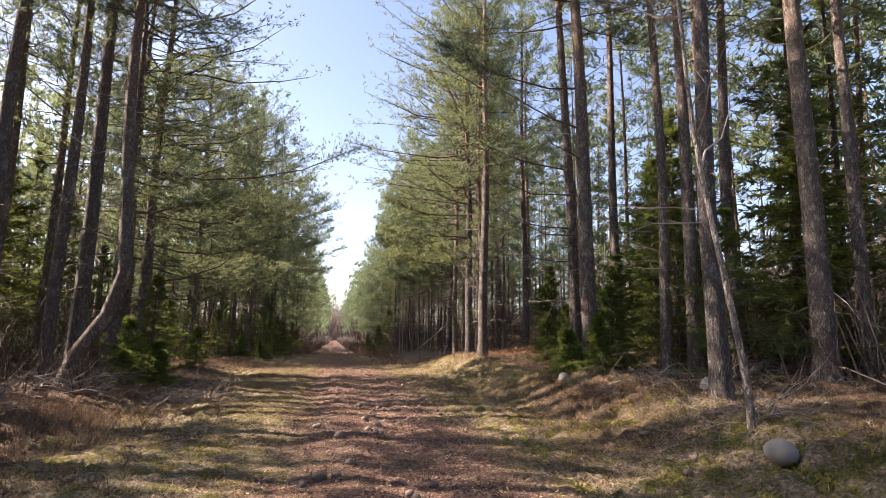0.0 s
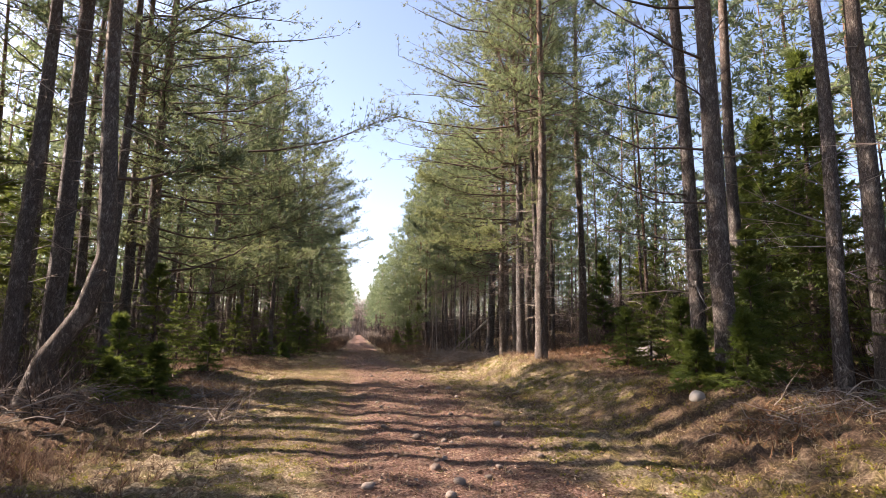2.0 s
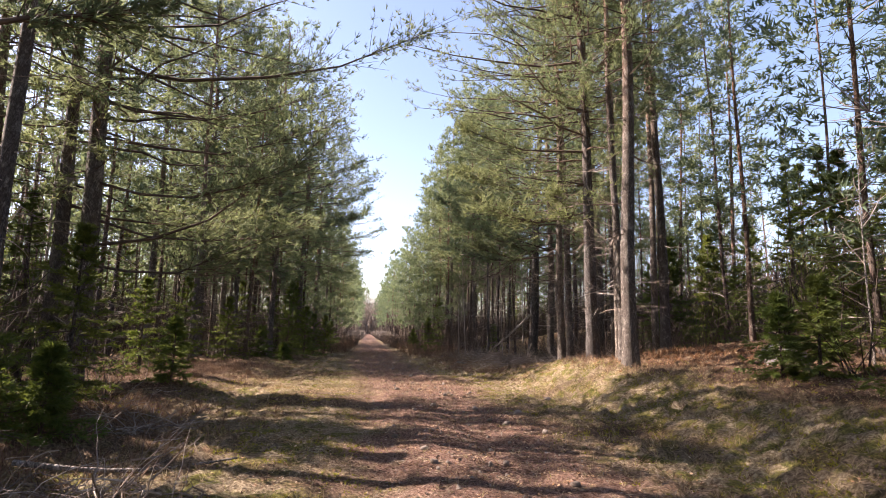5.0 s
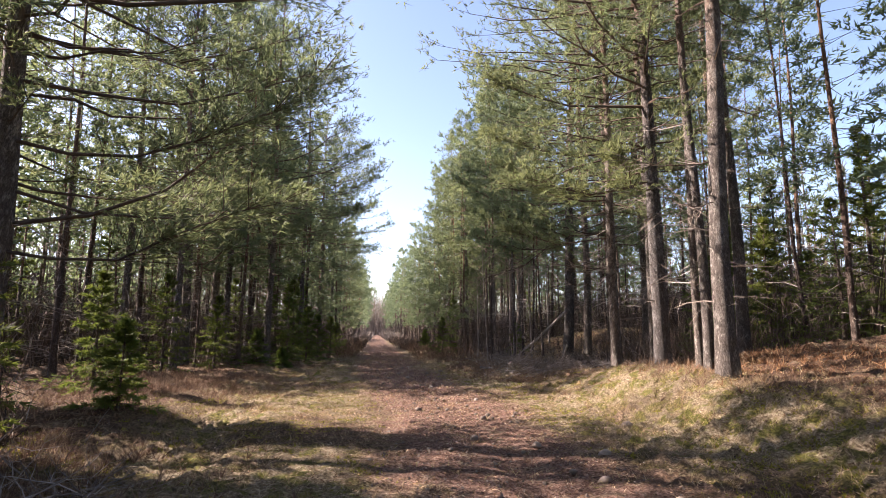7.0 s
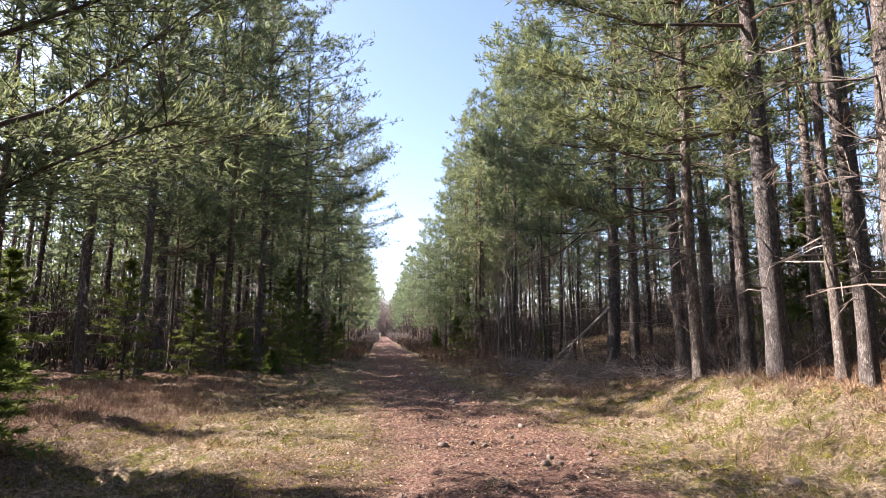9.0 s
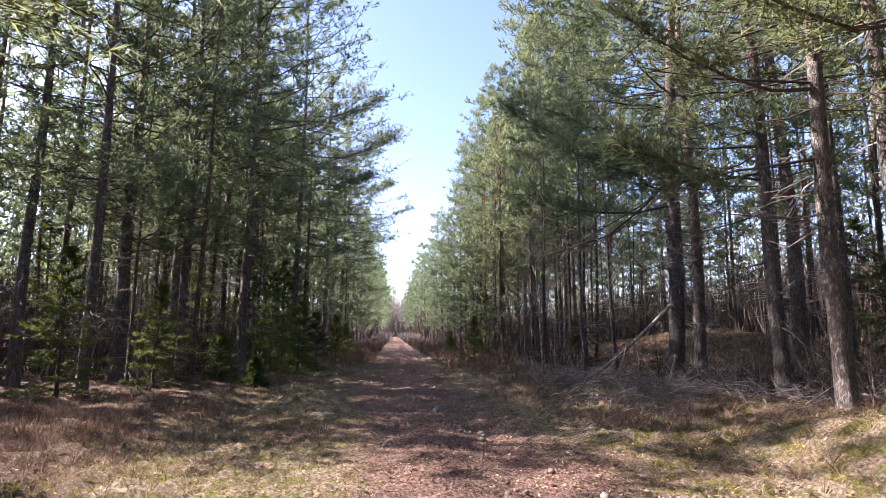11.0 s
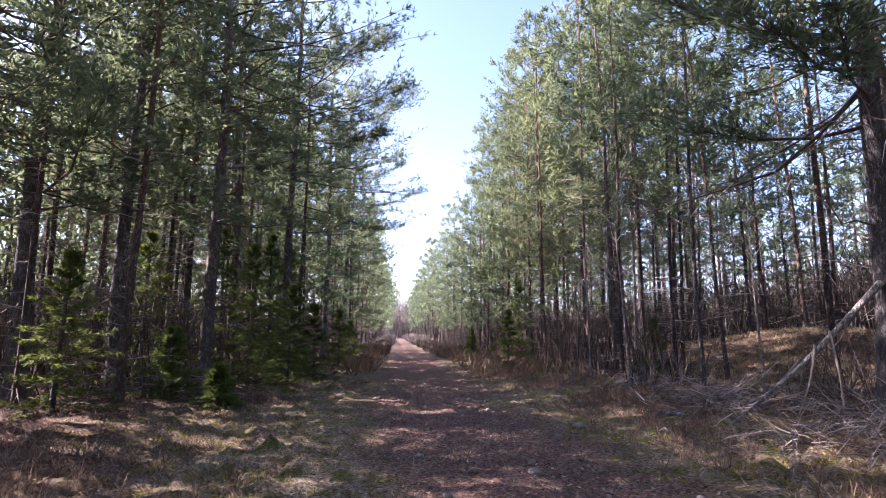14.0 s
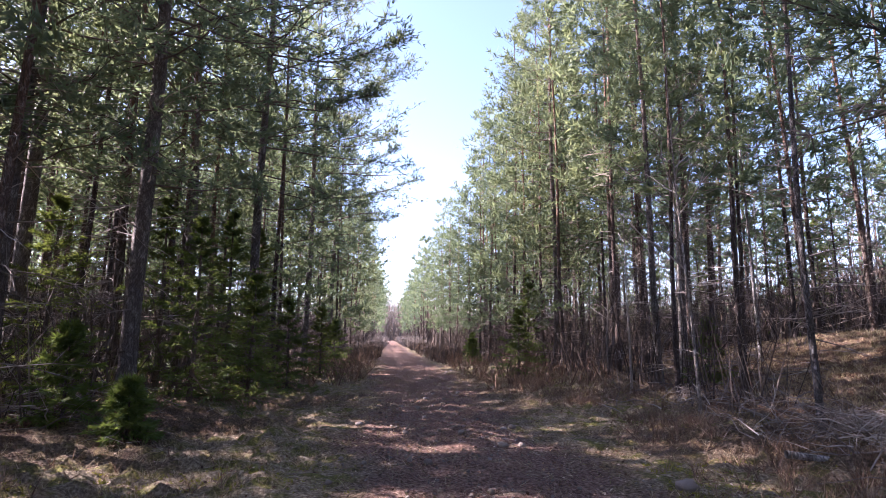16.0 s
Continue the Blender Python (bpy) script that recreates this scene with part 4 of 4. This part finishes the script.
for key, mat, label in (("stems", POLE_BARK, "close-set stems of the distant pine woods"), ("twigs", TWIG, "bare grey twigs of the distant woods"),
                        ("needles", NEEDLE, "green pine crowns of the distant woods"), ("spruce", SPRUCE, "dark spruce crowns of the distant woods")):
    tagged(new("far_woods_" + key, woods[key].mesh("far_woods_" + key, mat)), label, "woods", kind="stuff")

# ---- undergrowth: bare brushwood that closes the view between the stems ----
under = np.random.default_rng(91)


def thicket(name, x0, x1, y0, y1, bushes, stems, tall, width, spread, mat, label, gathered=0.0, forks=2):
    x, y = under.uniform(x0, x1, bushes), under.uniform(y0, y1, bushes)
    keep = under.uniform(0, 1, bushes) > gathered * (0.5 + 0.5 * np.sin(0.9 * x + 1.7 * np.sin(0.6 * y)))
    keep &= ~((x > 5.8) & (x < 13.8) & (y > 35.5) & (y < 46.5))
    x, y = x[keep], y[keep]
    at = np.stack([x, y, height(x, y) - 0.03], 1)
    geo = Geo()
    size = np.repeat(under.uniform(0.45, 1.1, len(at)), stems)[:, None] * tall
    at = np.repeat(at, stems, 0) + under.normal(0, 0.05 * tall, (len(at) * stems, 3)) * np.array([1, 1, 0])
    blades(geo, at, np.tile([0, 0, 1.0], (len(at), 1)), size, width, 1, spread, under)
    # forked tops
    high = at + np.array([0, 0, 1.0]) * size * under.uniform(0.25, 0.7, (len(at), 1)) + under.normal(0, 0.06 * tall, at.shape)
    blades(geo, high, np.tile([0, 0, 0.6], (len(at), 1)), size * 0.4, width * 0.6, forks, 0.6, under)
    return tagged(new(name, geo.mesh(name, mat)), label, "undergrowth", kind="stuff")


SHADOWY = "grey-brown leafless brushwood between the stems"
thicket("brushwood", -13.5, -7.0, 4, 24, 460, 6, 2.8, 0.028, 0.4, BRUSH, SHADOWY, 0.5)
thicket("brushwood", -7.4, -4.9, 4, 20, 190, 6, 1.5, 0.02, 0.5, BRUSH, SHADOWY, 0.5)
thicket("brushwood", -30, -12, -2, 60, 1600, 6, 4.4, 0.055, 0.3, BRUSH, SHADOWY, 0.4)
thicket("brushwood", -13, -4.9, 36, 95, 1500, 5, 3.2, 0.03, 0.24, BRUSH, SHADOWY, 0.4)
thicket("brushwood", 4.6, 13, 36, 95, 1500, 5, 3.0, 0.026, 0.24, BRUSH, SHADOWY, 0.4)
thicket("brushwood", 7.6, 16, 4, 18, 300, 6, 2.0, 0.03, 0.45, BRUSH, SHADOWY, 0.6)
thicket("brushwood", 13.5, 36, -2, 62, 2600, 5, 4.2, 0.05, 0.22, BRUSH, SHADOWY, 0.4)
thicket("brushwood", 6.5, 12, 26.5, 35, 240, 6, 1.6, 0.025, 0.5, BRUSH, SHADOWY, 0.3)
FAR = "leafless thickets of the distant woods"
thicket("brushwood", -75, -28, -30, 130, 1500, 5, 12.0, 0.35, 0.25, BRUSH, FAR, forks=1)
thicket("brushwood", 34, 80, -30, 130, 1500, 5, 11.0, 0.35, 0.25, BRUSH, FAR, forks=1)
thicket("brushwood", -40, -4.0, 95, 250, 1800, 5, 6.0, 0.16, 0.25, BRUSH, FAR, forks=1)
thicket("brushwood", 4.2, 40, 95, 250, 1800, 5, 6.0, 0.16, 0.25, BRUSH, FAR, forks=1)
SCRUB = "brown dry scrub along the edge of the track"
thicket("scrub", -4.4, -1.6, 44, 100, 420, 7, 0.8, 0.03, 0.55, HEATHER, SCRUB, 0.3)
thicket("scrub", 1.6, 4.6, 42, 100, 420, 7, 0.8, 0.03, 0.55, HEATHER, SCRUB, 0.3)
thicket("brushwood", -4.6, -1.5, 58, 170, 700, 6, 1.0, 0.04, 0.4, BRUSH, "dark leafless scrub crowding the far track")
thicket("brushwood", 1.4, 4.6, 58, 170, 700, 6, 1.0, 0.04, 0.4, BRUSH, "dark leafless scrub crowding the far track")
thicket("scrub", -4.2, -1.3, 100, 240, 600, 6, 1.6, 0.09, 0.45, TWIG, SCRUB)
thicket("scrub", 1.3, 4.4, 100, 240, 600, 6, 1.6, 0.09, 0.45, TWIG, SCRUB)
thicket("brushwood", -30, 30, 225, 300, 1300, 6, 17.0, 0.16, 0.16, TWIG, "tall leafless trees where the track ends")
thicket("brushwood", -60, 60, -60, -14, 800, 5, 12.0, 0.35, 0.25, BRUSH, FAR, forks=1)

# ---- stones ----


def stone_mesh(seed, squash):
    bm = bmesh.new()
    bmesh.ops.create_icosphere(bm, subdivisions=2, radius=1)
    for v in bm.verts:
        d = noise.noise(v.co * 1.3 + Vector((seed * 7.1, 0, 0))) * 0.35 + noise.noise(v.co * 3.1 + Vector((0, seed * 3.3, 0))) * 0.12
        v.co *= 1 + d
        v.co.z *= squash
    me = bpy.data.meshes.new("stone")
    bm.to_mesh(me)
    bm.free()
    me.materials.append(STONE)
    me.polygons.foreach_set("use_smooth", [True] * len(me.polygons))
    return me


STONES = [stone_mesh(n, 0.62 + 0.07 * (n % 4)) for n in range(6)]


def lay_stone(x, y, r, label, group, sink=0.3, name="stone", model=None):
    ob = new(name, STONES[rng.integers(0, 6)] if model is None else model)
    ob.matrix_basis = pose(x, y, ground_z(x, y) + r * (0.62 - sink), rng.normal(0, 8), rng.normal(0, 8), rng.uniform(0, 360)) @ Matrix.Diagonal((r, r * rng.uniform(0.8, 1.1), r, 1))
    return tagged(ob, label, "stone", group)


def boulder_mesh(seed, rough):
    bm = bmesh.new()
    bmesh.ops.create_icosphere(bm, subdivisions=4, radius=1)
    for v in bm.verts:
        v.co *= 1 + rough * (noise.noise(v.co * 1.1 + Vector((seed, 0, 0))) + 0.3 * noise.noise(v.co * 4.0))
        v.co.z *= 0.85
    me = bpy.data.meshes.new("boulder")
    bm.to_mesh(me)
    bm.free()
    me.materials.append(BOULDER)
    me.polygons.foreach_set("use_smooth", [True] * len(me.polygons))
    return me


lay_stone(4.24, 4.95, 0.15, "smooth round grey boulder at the edge of the track", "", 0.1, "boulder", boulder_mesh(1.0, 0.08))
lay_stone(8.8, 20.4, 0.5, "broad flat weathered boulder in the bank", "", 0.52, "boulder", boulder_mesh(5.0, 0.2))
lay_stone(4.72, 11.35, 0.13, "pale boulder sunk in moss on the bank", "", 0.52, "boulder", boulder_mesh(9.0, 0.15))
lay_stone(6.1, 8.6, 0.17, "flat grey boulder among dry grass", "", 0.3, "boulder", boulder_mesh(12.0, 0.2))
lay_stone(9.5, 12.6, 0.45, "grey boulder under the spruces", "", 0.2, "boulder", boulder_mesh(15.0, 0.15))
for x, y, r in ((0.12, 8.04, 0.075), (-0.08, 5.84, 0.07), (0.08, 5.9, 0.05), (0.9, 11.42, 0.06), (4.0, 7.0, 0.06), (3.9, 5.8, 0.05), (1.0, 5.6, 0.05), (3.6, 5.5, 0.055), (1.77, 32.8, 0.1), (2.1, 18.6, 0.07), (1.6, 17.4, 0.06), (3.3, 20.6, 0.08), (0.9, 27.6, 0.07), (0.4, 30.0, 0.07)):
    lay_stone(x, y, r, "fist-sized pale stone lying on the track", "stones on the track")
for _ in range(260):
    y = rng.uniform(3, 42)
    x = 0.8 - 0.9 * float(smooth(22, 36, y)) + rng.normal(0, 0.8)
    lay_stone(x, y, float(np.clip(rng.lognormal(-3.5, 0.42), 0.014, 0.07)), "small stone lying loose on the track", "stones on the track", 0.2)

# ---- ground cover ----
cover = np.random.default_rng(77)


def road_mask(x, y):
    return 1 - smooth(0.9, 1.8, np.abs(x - 0.8 + 0.9 * smooth(22, 36, y)))


def patch(x, y, f, seed):
    """A slow wave from 0 to 1 that gathers plants in patches."""
    x, y = x + 0.8 * np.sin(0.83 * f * y + 1.9 * seed) + 0.3 * np.sin(3.7 * y + seed), y + 0.9 * np.sin(0.67 * f * x - seed) + 0.25 * np.sin(4.3 * x - seed)
    a = np.sin(f * x + seed) * np.cos(f * 1.3 * y + 2 * seed) + 0.6 * np.sin(2.1 * f * y - 1.7 * f * x + seed * 3) + 0.4 * np.sin(4.9 * f * x + 3.1 * f * y)
    return np.clip(0.5 + 0.45 * a, 0, 1)


def pick(n, x0, x1, y0, y1, chance):
    x, y = cover.uniform(x0, x1, n), y0 + (y1 - y0) * cover.uniform(0, 1, n) ** 1.15
    ok = cover.uniform(0, 1, n) < chance(x, y)
    x, y = x[ok], y[ok]
    return np.stack([x, y, height(x, y)], 1)


def grass_field(name, at, size, width, count, spread, mat, label, category="grass", up=1.0):
    geo = Geo()
    blades(geo, at - np.array([0, 0, 0.01]), np.tile([0, 0, up], (len(at), 1)), size, width, count, spread, cover)
    return tagged(new(name, geo.mesh(name, mat)), label, category, kind="stuff")


def glade(x, y):
    return np.exp(-(((x + 4.2) / 2.8) ** 2 + ((y - 25.5) / 4.5) ** 2))


def straw_chance(x, y):
    bankside = 0.5 * np.exp(-(((x - 5.0) / 1.8) ** 2 + ((y - 12) / 7.0) ** 2))
    slope = 0.7 * np.exp(-(((x - 9.5) / 2.5) ** 2 + ((y - 41) / 3.5) ** 2))
    right = np.exp(-(((x - 4.6) / 1.6) ** 2 + ((y - 21.5) / 4.0) ** 2)) + np.exp(-(((x - 6.2) / 1.0) ** 2 + ((y - 6.6) / 0.9) ** 2))
    return np.clip(slope + bankside + (1 - road_mask(x, y)) * (0.25 * patch(x, y, 0.9, 1.0) + 0.75 * np.exp(-(((x + 2.9) / 1.4) ** 2 + ((y - 25) / 4.5) ** 2)) + 0.8 * right * (y < 26.5) + 0.5 * np.exp(-(((x + 2.9) / 1.0) ** 2 + ((y - 33) / 2.6) ** 2)) + 0.2 * np.exp(-((x - 2.6) / 0.7) ** 2) * (y > 30)) + 0.05 * patch(x, y, 1.3, 2), 0, 1)


grass_field("dry_grass", pick(90000, -9, 13, 3.5, 48, straw_chance), 0.11, 0.0055, 9, 1.1, GRASS, "tussocks of dry straw-coloured grass on the verges")
grass_field("dry_grass", pick(7000, 6.2, 13.6, 36, 46, lambda x, y: 0.45 + 0.5 * patch(x, y, 1.4, 2.0)), 0.15, 0.012, 6, 0.9, GRASS, "dry straw-coloured grass on the open bank")
grass_field("matted_grass", pick(70000, -6, 8, 3.5, 46, lambda x, y: 0.2 + 0.5 * straw_chance(x, y) + 0.45 * np.exp(-((x + 1.3) / 1.2) ** 2) * patch(x, y, 0.8, 5.0)), 0.11, 0.006, 5, 1.6, GRASS, "flattened dry grass and needles on the ground", up=0.1)
grass_field("moss_carpet", pick(110000, -6.5, 7.5, 3.5, 34, lambda x, y: (1 - road_mask(x, y)) * smooth(0.38, 0.65, patch(x, y, 1.1, 4.0)) * (0.9 - 0.6 * (np.abs(x) > 5.5)) + 0.75 * np.exp(-(((x - 4.9) / 1.6) ** 2 + ((y - 15.5) / 4.0) ** 2)) * (patch(x, y, 1.7, 9.0) > 0.4)), 0.034, 0.012, 7, 1.0, MOSS, "soft yellow-green moss in patches on the verges", "moss")


def heather_chance(x, y):
    return np.clip(np.exp(-(((x - 3.6) / 1.0) ** 2)) * (smooth(26, 29, y)) * 0.8 + 1.0 * np.exp(-(((x + 5.6) / 2.0) ** 2 + ((y - 27.5) / 4.0) ** 2)) + 0.5 * np.exp(-(((x - 5.6) / 1.3) ** 2 + ((y - 22.5) / 2.5) ** 2))
                   + 0.9 * np.exp(-((x + 4.6) / 1.5) ** 2) * (y < 20), 0, 1) * (patch(x, y, 1.2, 7.0) > 0.35)


grass_field("heather", pick(80000, -9, 8, 4, 50, heather_chance), 0.24, 0.010, 8, 0.8, HEATHER, "brown dry heather and bilberry scrub at the forest edge", "heather")
grass_field("dead_bracken", pick(14000, 4, 10, 5, 30, lambda x, y: np.clip(np.exp(-(((x - 8.0) / 1.9) ** 2 + ((y - 23.3) / 2.4) ** 2)) + np.exp(-(((x - 5.0) / 0.9) ** 2 + ((y - 9.6) / 0.6) ** 2)), 0, 1)), 0.2, 0.018, 5, 1.2, BRACKEN, "rust-brown dead bracken lying on the bank", "bracken", 0.5)


def litter_field(n, x0, x1, y0, y1, size, chance, name, label, mat):
    at = pick(n, x0, x1, y0, y1, chance)
    m = len(at)
    ang = cover.uniform(0, 6.28, m)
    a = np.stack([np.cos(ang), np.sin(ang), cover.normal(0, 0.3, m)], 1) * (size * cover.uniform(0.5, 1.4, (m, 1)))
    b = np.stack([-np.sin(ang), np.cos(ang), cover.normal(0, 0.3, m)], 1) * (size * cover.uniform(0.3, 0.8, (m, 1)))
    lift = np.array([0, 0, 0.012])
    verts = np.stack([at - a + lift, at - b + lift, at + a + lift, at + b + lift], 1)
    geo = Geo()
    geo.add(verts, np.arange(4 * m).reshape(-1, 4))
    tagged(new(name, geo.mesh(name, mat)), label, "leaf litter", kind="stuff")


litter_field(120000, -8, 9.5, 3.5, 26, 0.017, lambda x, y: 0.35 + 0.65 * patch(x, y, 1.6, 3.0), "leaf_litter", "brown fallen leaves and bark scraps on the ground", LITTER)
litter_field(60000, -8, 9.5, 22, 52, 0.022, lambda x, y: 0.4 + 0.6 * patch(x, y, 1.6, 3.0), "leaf_litter", "brown fallen leaves and bark scraps on the ground", LITTER)

gravel = Geo()
at = pick(22000, -2.4, 2.9, 3.5, 42, lambda x, y: road_mask(x, y) * (0.35 + 0.65 * patch(x, y, 1.5, 6.0)))
m = len(at)
corner = unit(cover.normal(0, 1, (m, 4, 3))) * cover.lognormal(-4.25, 0.45, (m, 1, 1))
tet = np.array([[0, 1, 2], [0, 2, 3], [0, 3, 1], [1, 3, 2]])
gravel.add(at[:, None] + corner + np.array([0, 0, 0.006]), (np.arange(m)[:, None, None] * 4 + tet[None]).reshape(-1, 3))
tagged(new("gravel", gravel.mesh("gravel", STONE)), "coarse gravel scattered over the track", "gravel", kind="stuff")


# ---- dead wood ----
def brush(x, y, rx, ry, tall, count, label, seed, girth=0.008):
    """A heap of dead twigs and branches, every main branch forked."""
    r = np.random.default_rng(seed)
    geo = Geo()
    px, py = x + r.normal(0, rx * 0.5, count), y + r.normal(0, ry * 0.5, count)
    start = np.stack([px, py, height(px, py) + r.uniform(0, tall * 0.5, count)], 1)
    az = r.uniform(0, 6.28, count)
    length = r.uniform(0.25, 0.95, count)
    paths = limb_paths(start, az, r.normal(0.25, 0.35, count), length, r.normal(-0.25, 0.25, count), 5, r)
    low = height(paths[:, :, 0], paths[:, :, 1]) + 0.01
    paths[:, :, 2] = np.maximum(paths[:, :, 2], low)
    tubes(geo, paths, (girth * r.uniform(0.6, 1.5, count))[:, None] * np.array([1, 0.85, 0.65, 0.45, 0.2]), 4)
    k = 3
    i = r.integers(1, 5, (count, k))
    a = paths[np.arange(count)[:, None], i].reshape(-1, 3)
    d = unit(np.repeat(unit(paths[:, -1] - paths[:, 0]), k, 0) + r.normal(0, 0.55, a.shape))
    b = a + d * (np.repeat(length, k) * r.uniform(0.2, 0.5, len(a)))[:, None]
    mid = (a + b) / 2 + r.normal(0, 0.03, a.shape)
    tubes(geo, np.stack([a, mid, b], 1), np.tile([girth * 0.45, girth * 0.35, girth * 0.15], (len(a), 1)), 3)
    return tagged(new("brush_pile", geo.mesh("brush_pile", TWIG)), label, "brush pile", kind="stuff")


brush(5.0, 30.6, 1.9, 2.2, 0.55, 420, "tangled heap of grey dead branches beside the track", 1, 0.006)
brush(6.6, 31.4, 1.6, 1.6, 0.75, 260, "tangled heap of grey dead branches under a pine", 2, 0.006)
brush(4.9, 34.2, 1.2, 1.2, 0.6, 220, "pale dead twigs heaped beside the track", 3, 0.007)
brush(-3.0, 13.5, 1.0, 0.7, 0.25, 110, "low heap of grey twigs at the verge", 4)
brush(5.4, 9.8, 1.3, 0.8, 0.2, 70, "grey dead twigs strewn along the bank", 5, 0.0045)
brush(5.2, 6.6, 0.9, 0.8, 0.15, 80, "dry twigs and stalks round a thin birch", 6, 0.005)
brush(-5.2, 13.4, 1.4, 2.0, 0.7, 170, "dense tangle of dead twigs under the pines", 7)
brush(-5.8, 9.5, 1.4, 2.0, 0.8, 130, "dense tangle of dead twigs under the pines", 8)
brush(7.6, 9.4, 1.8, 1.6, 0.3, 110, "dead branches lying among the pines", 9)
brush(-3.6, 17.5, 1.0, 0.9, 0.2, 70, "grey twigs lying on the mossy verge", 10)
brush(6.8, 27.2, 1.4, 1.3, 0.4, 110, "dead twigs in the hollow behind the mound", 11)
brush(-6.3, 36.5, 2.2, 1.5, 0.8, 130, "dead twigs at the foot of the pine stand", 12)
brush(4.7, 37.6, 1.0, 1.8, 0.5, 90, "thin bare twigs along the pine stand", 13)


def fallen(points, r, label, forks=()):
    """A fallen dead trunk with the stubs of its branches."""
    root = tagged(new("fallen_trunk"), label, "dead wood")
    a, b = np.array(points[0]), np.array(points[-1])
    s = np.linspace(0, 1, 8)[:, None]
    line = a + (b - a) * s + np.array([0, 0, -0.1]) * np.sin(s * np.pi)
    geo = Geo()
    tubes(geo, line[None], (r * np.linspace(1, 0.35, 8))[None], 7)
    part("log", geo, BIRCH_BARK, root, soft=True)
    for f, tip, girth in forks:
        at = a + (b - a) * f
        t = np.array(tip)
        g = Geo()
        q = at + (t - at) * np.linspace(0, 1, 5)[:, None] + np.sin(np.linspace(0, 3.1, 5))[:, None] * np.array([0.04, 0, -0.05])
        tubes(g, q[None], (girth * np.linspace(1, 0.35, 5))[None], 5)
        part("branch", g, TWIG, root)
    return root


fallen([(6.32, 32.2, 2.2), (3.75, 32.2, 0.1)], 0.055, "pale broken trunk leaning against a pine", ((0.45, (4.6, 31.9, 0.3), 0.022), (0.35, (5.2, 31.8, 0.3), 0.022), (0.55, (4.2, 32.6, 0.25), 0.02), (0.2, (5.5, 32.3, 1.2), 0.018)))
fallen([(6.35, 32.1, 1.0), (5.8, 31.8, 0.15)], 0.045, "short pale broken branch propped on a pine")
fallen([(6.6, 11.0, 0.75), (4.6, 10.6, 0.42)], 0.05, "dark fallen branch lying on the bank")
fallen([(3.4, 33.7, 0.12), (5.2, 33.4, 0.2)], 0.045, "grey fallen branch at the edge of the track", ((0.4, (4.2, 33.0, 0.4), 0.015),))
fallen([(-3.9, 14.6, 0.12), (-1.9, 14.9, 0.08)], 0.03, "thin dead branch lying on the verge", ((0.5, (-2.6, 15.4, 0.15), 0.012),))
fallen([(8.2, 9.8, 1.0), (6.7, 9.2, 0.75)], 0.07, "mossy fallen trunk among the pines")
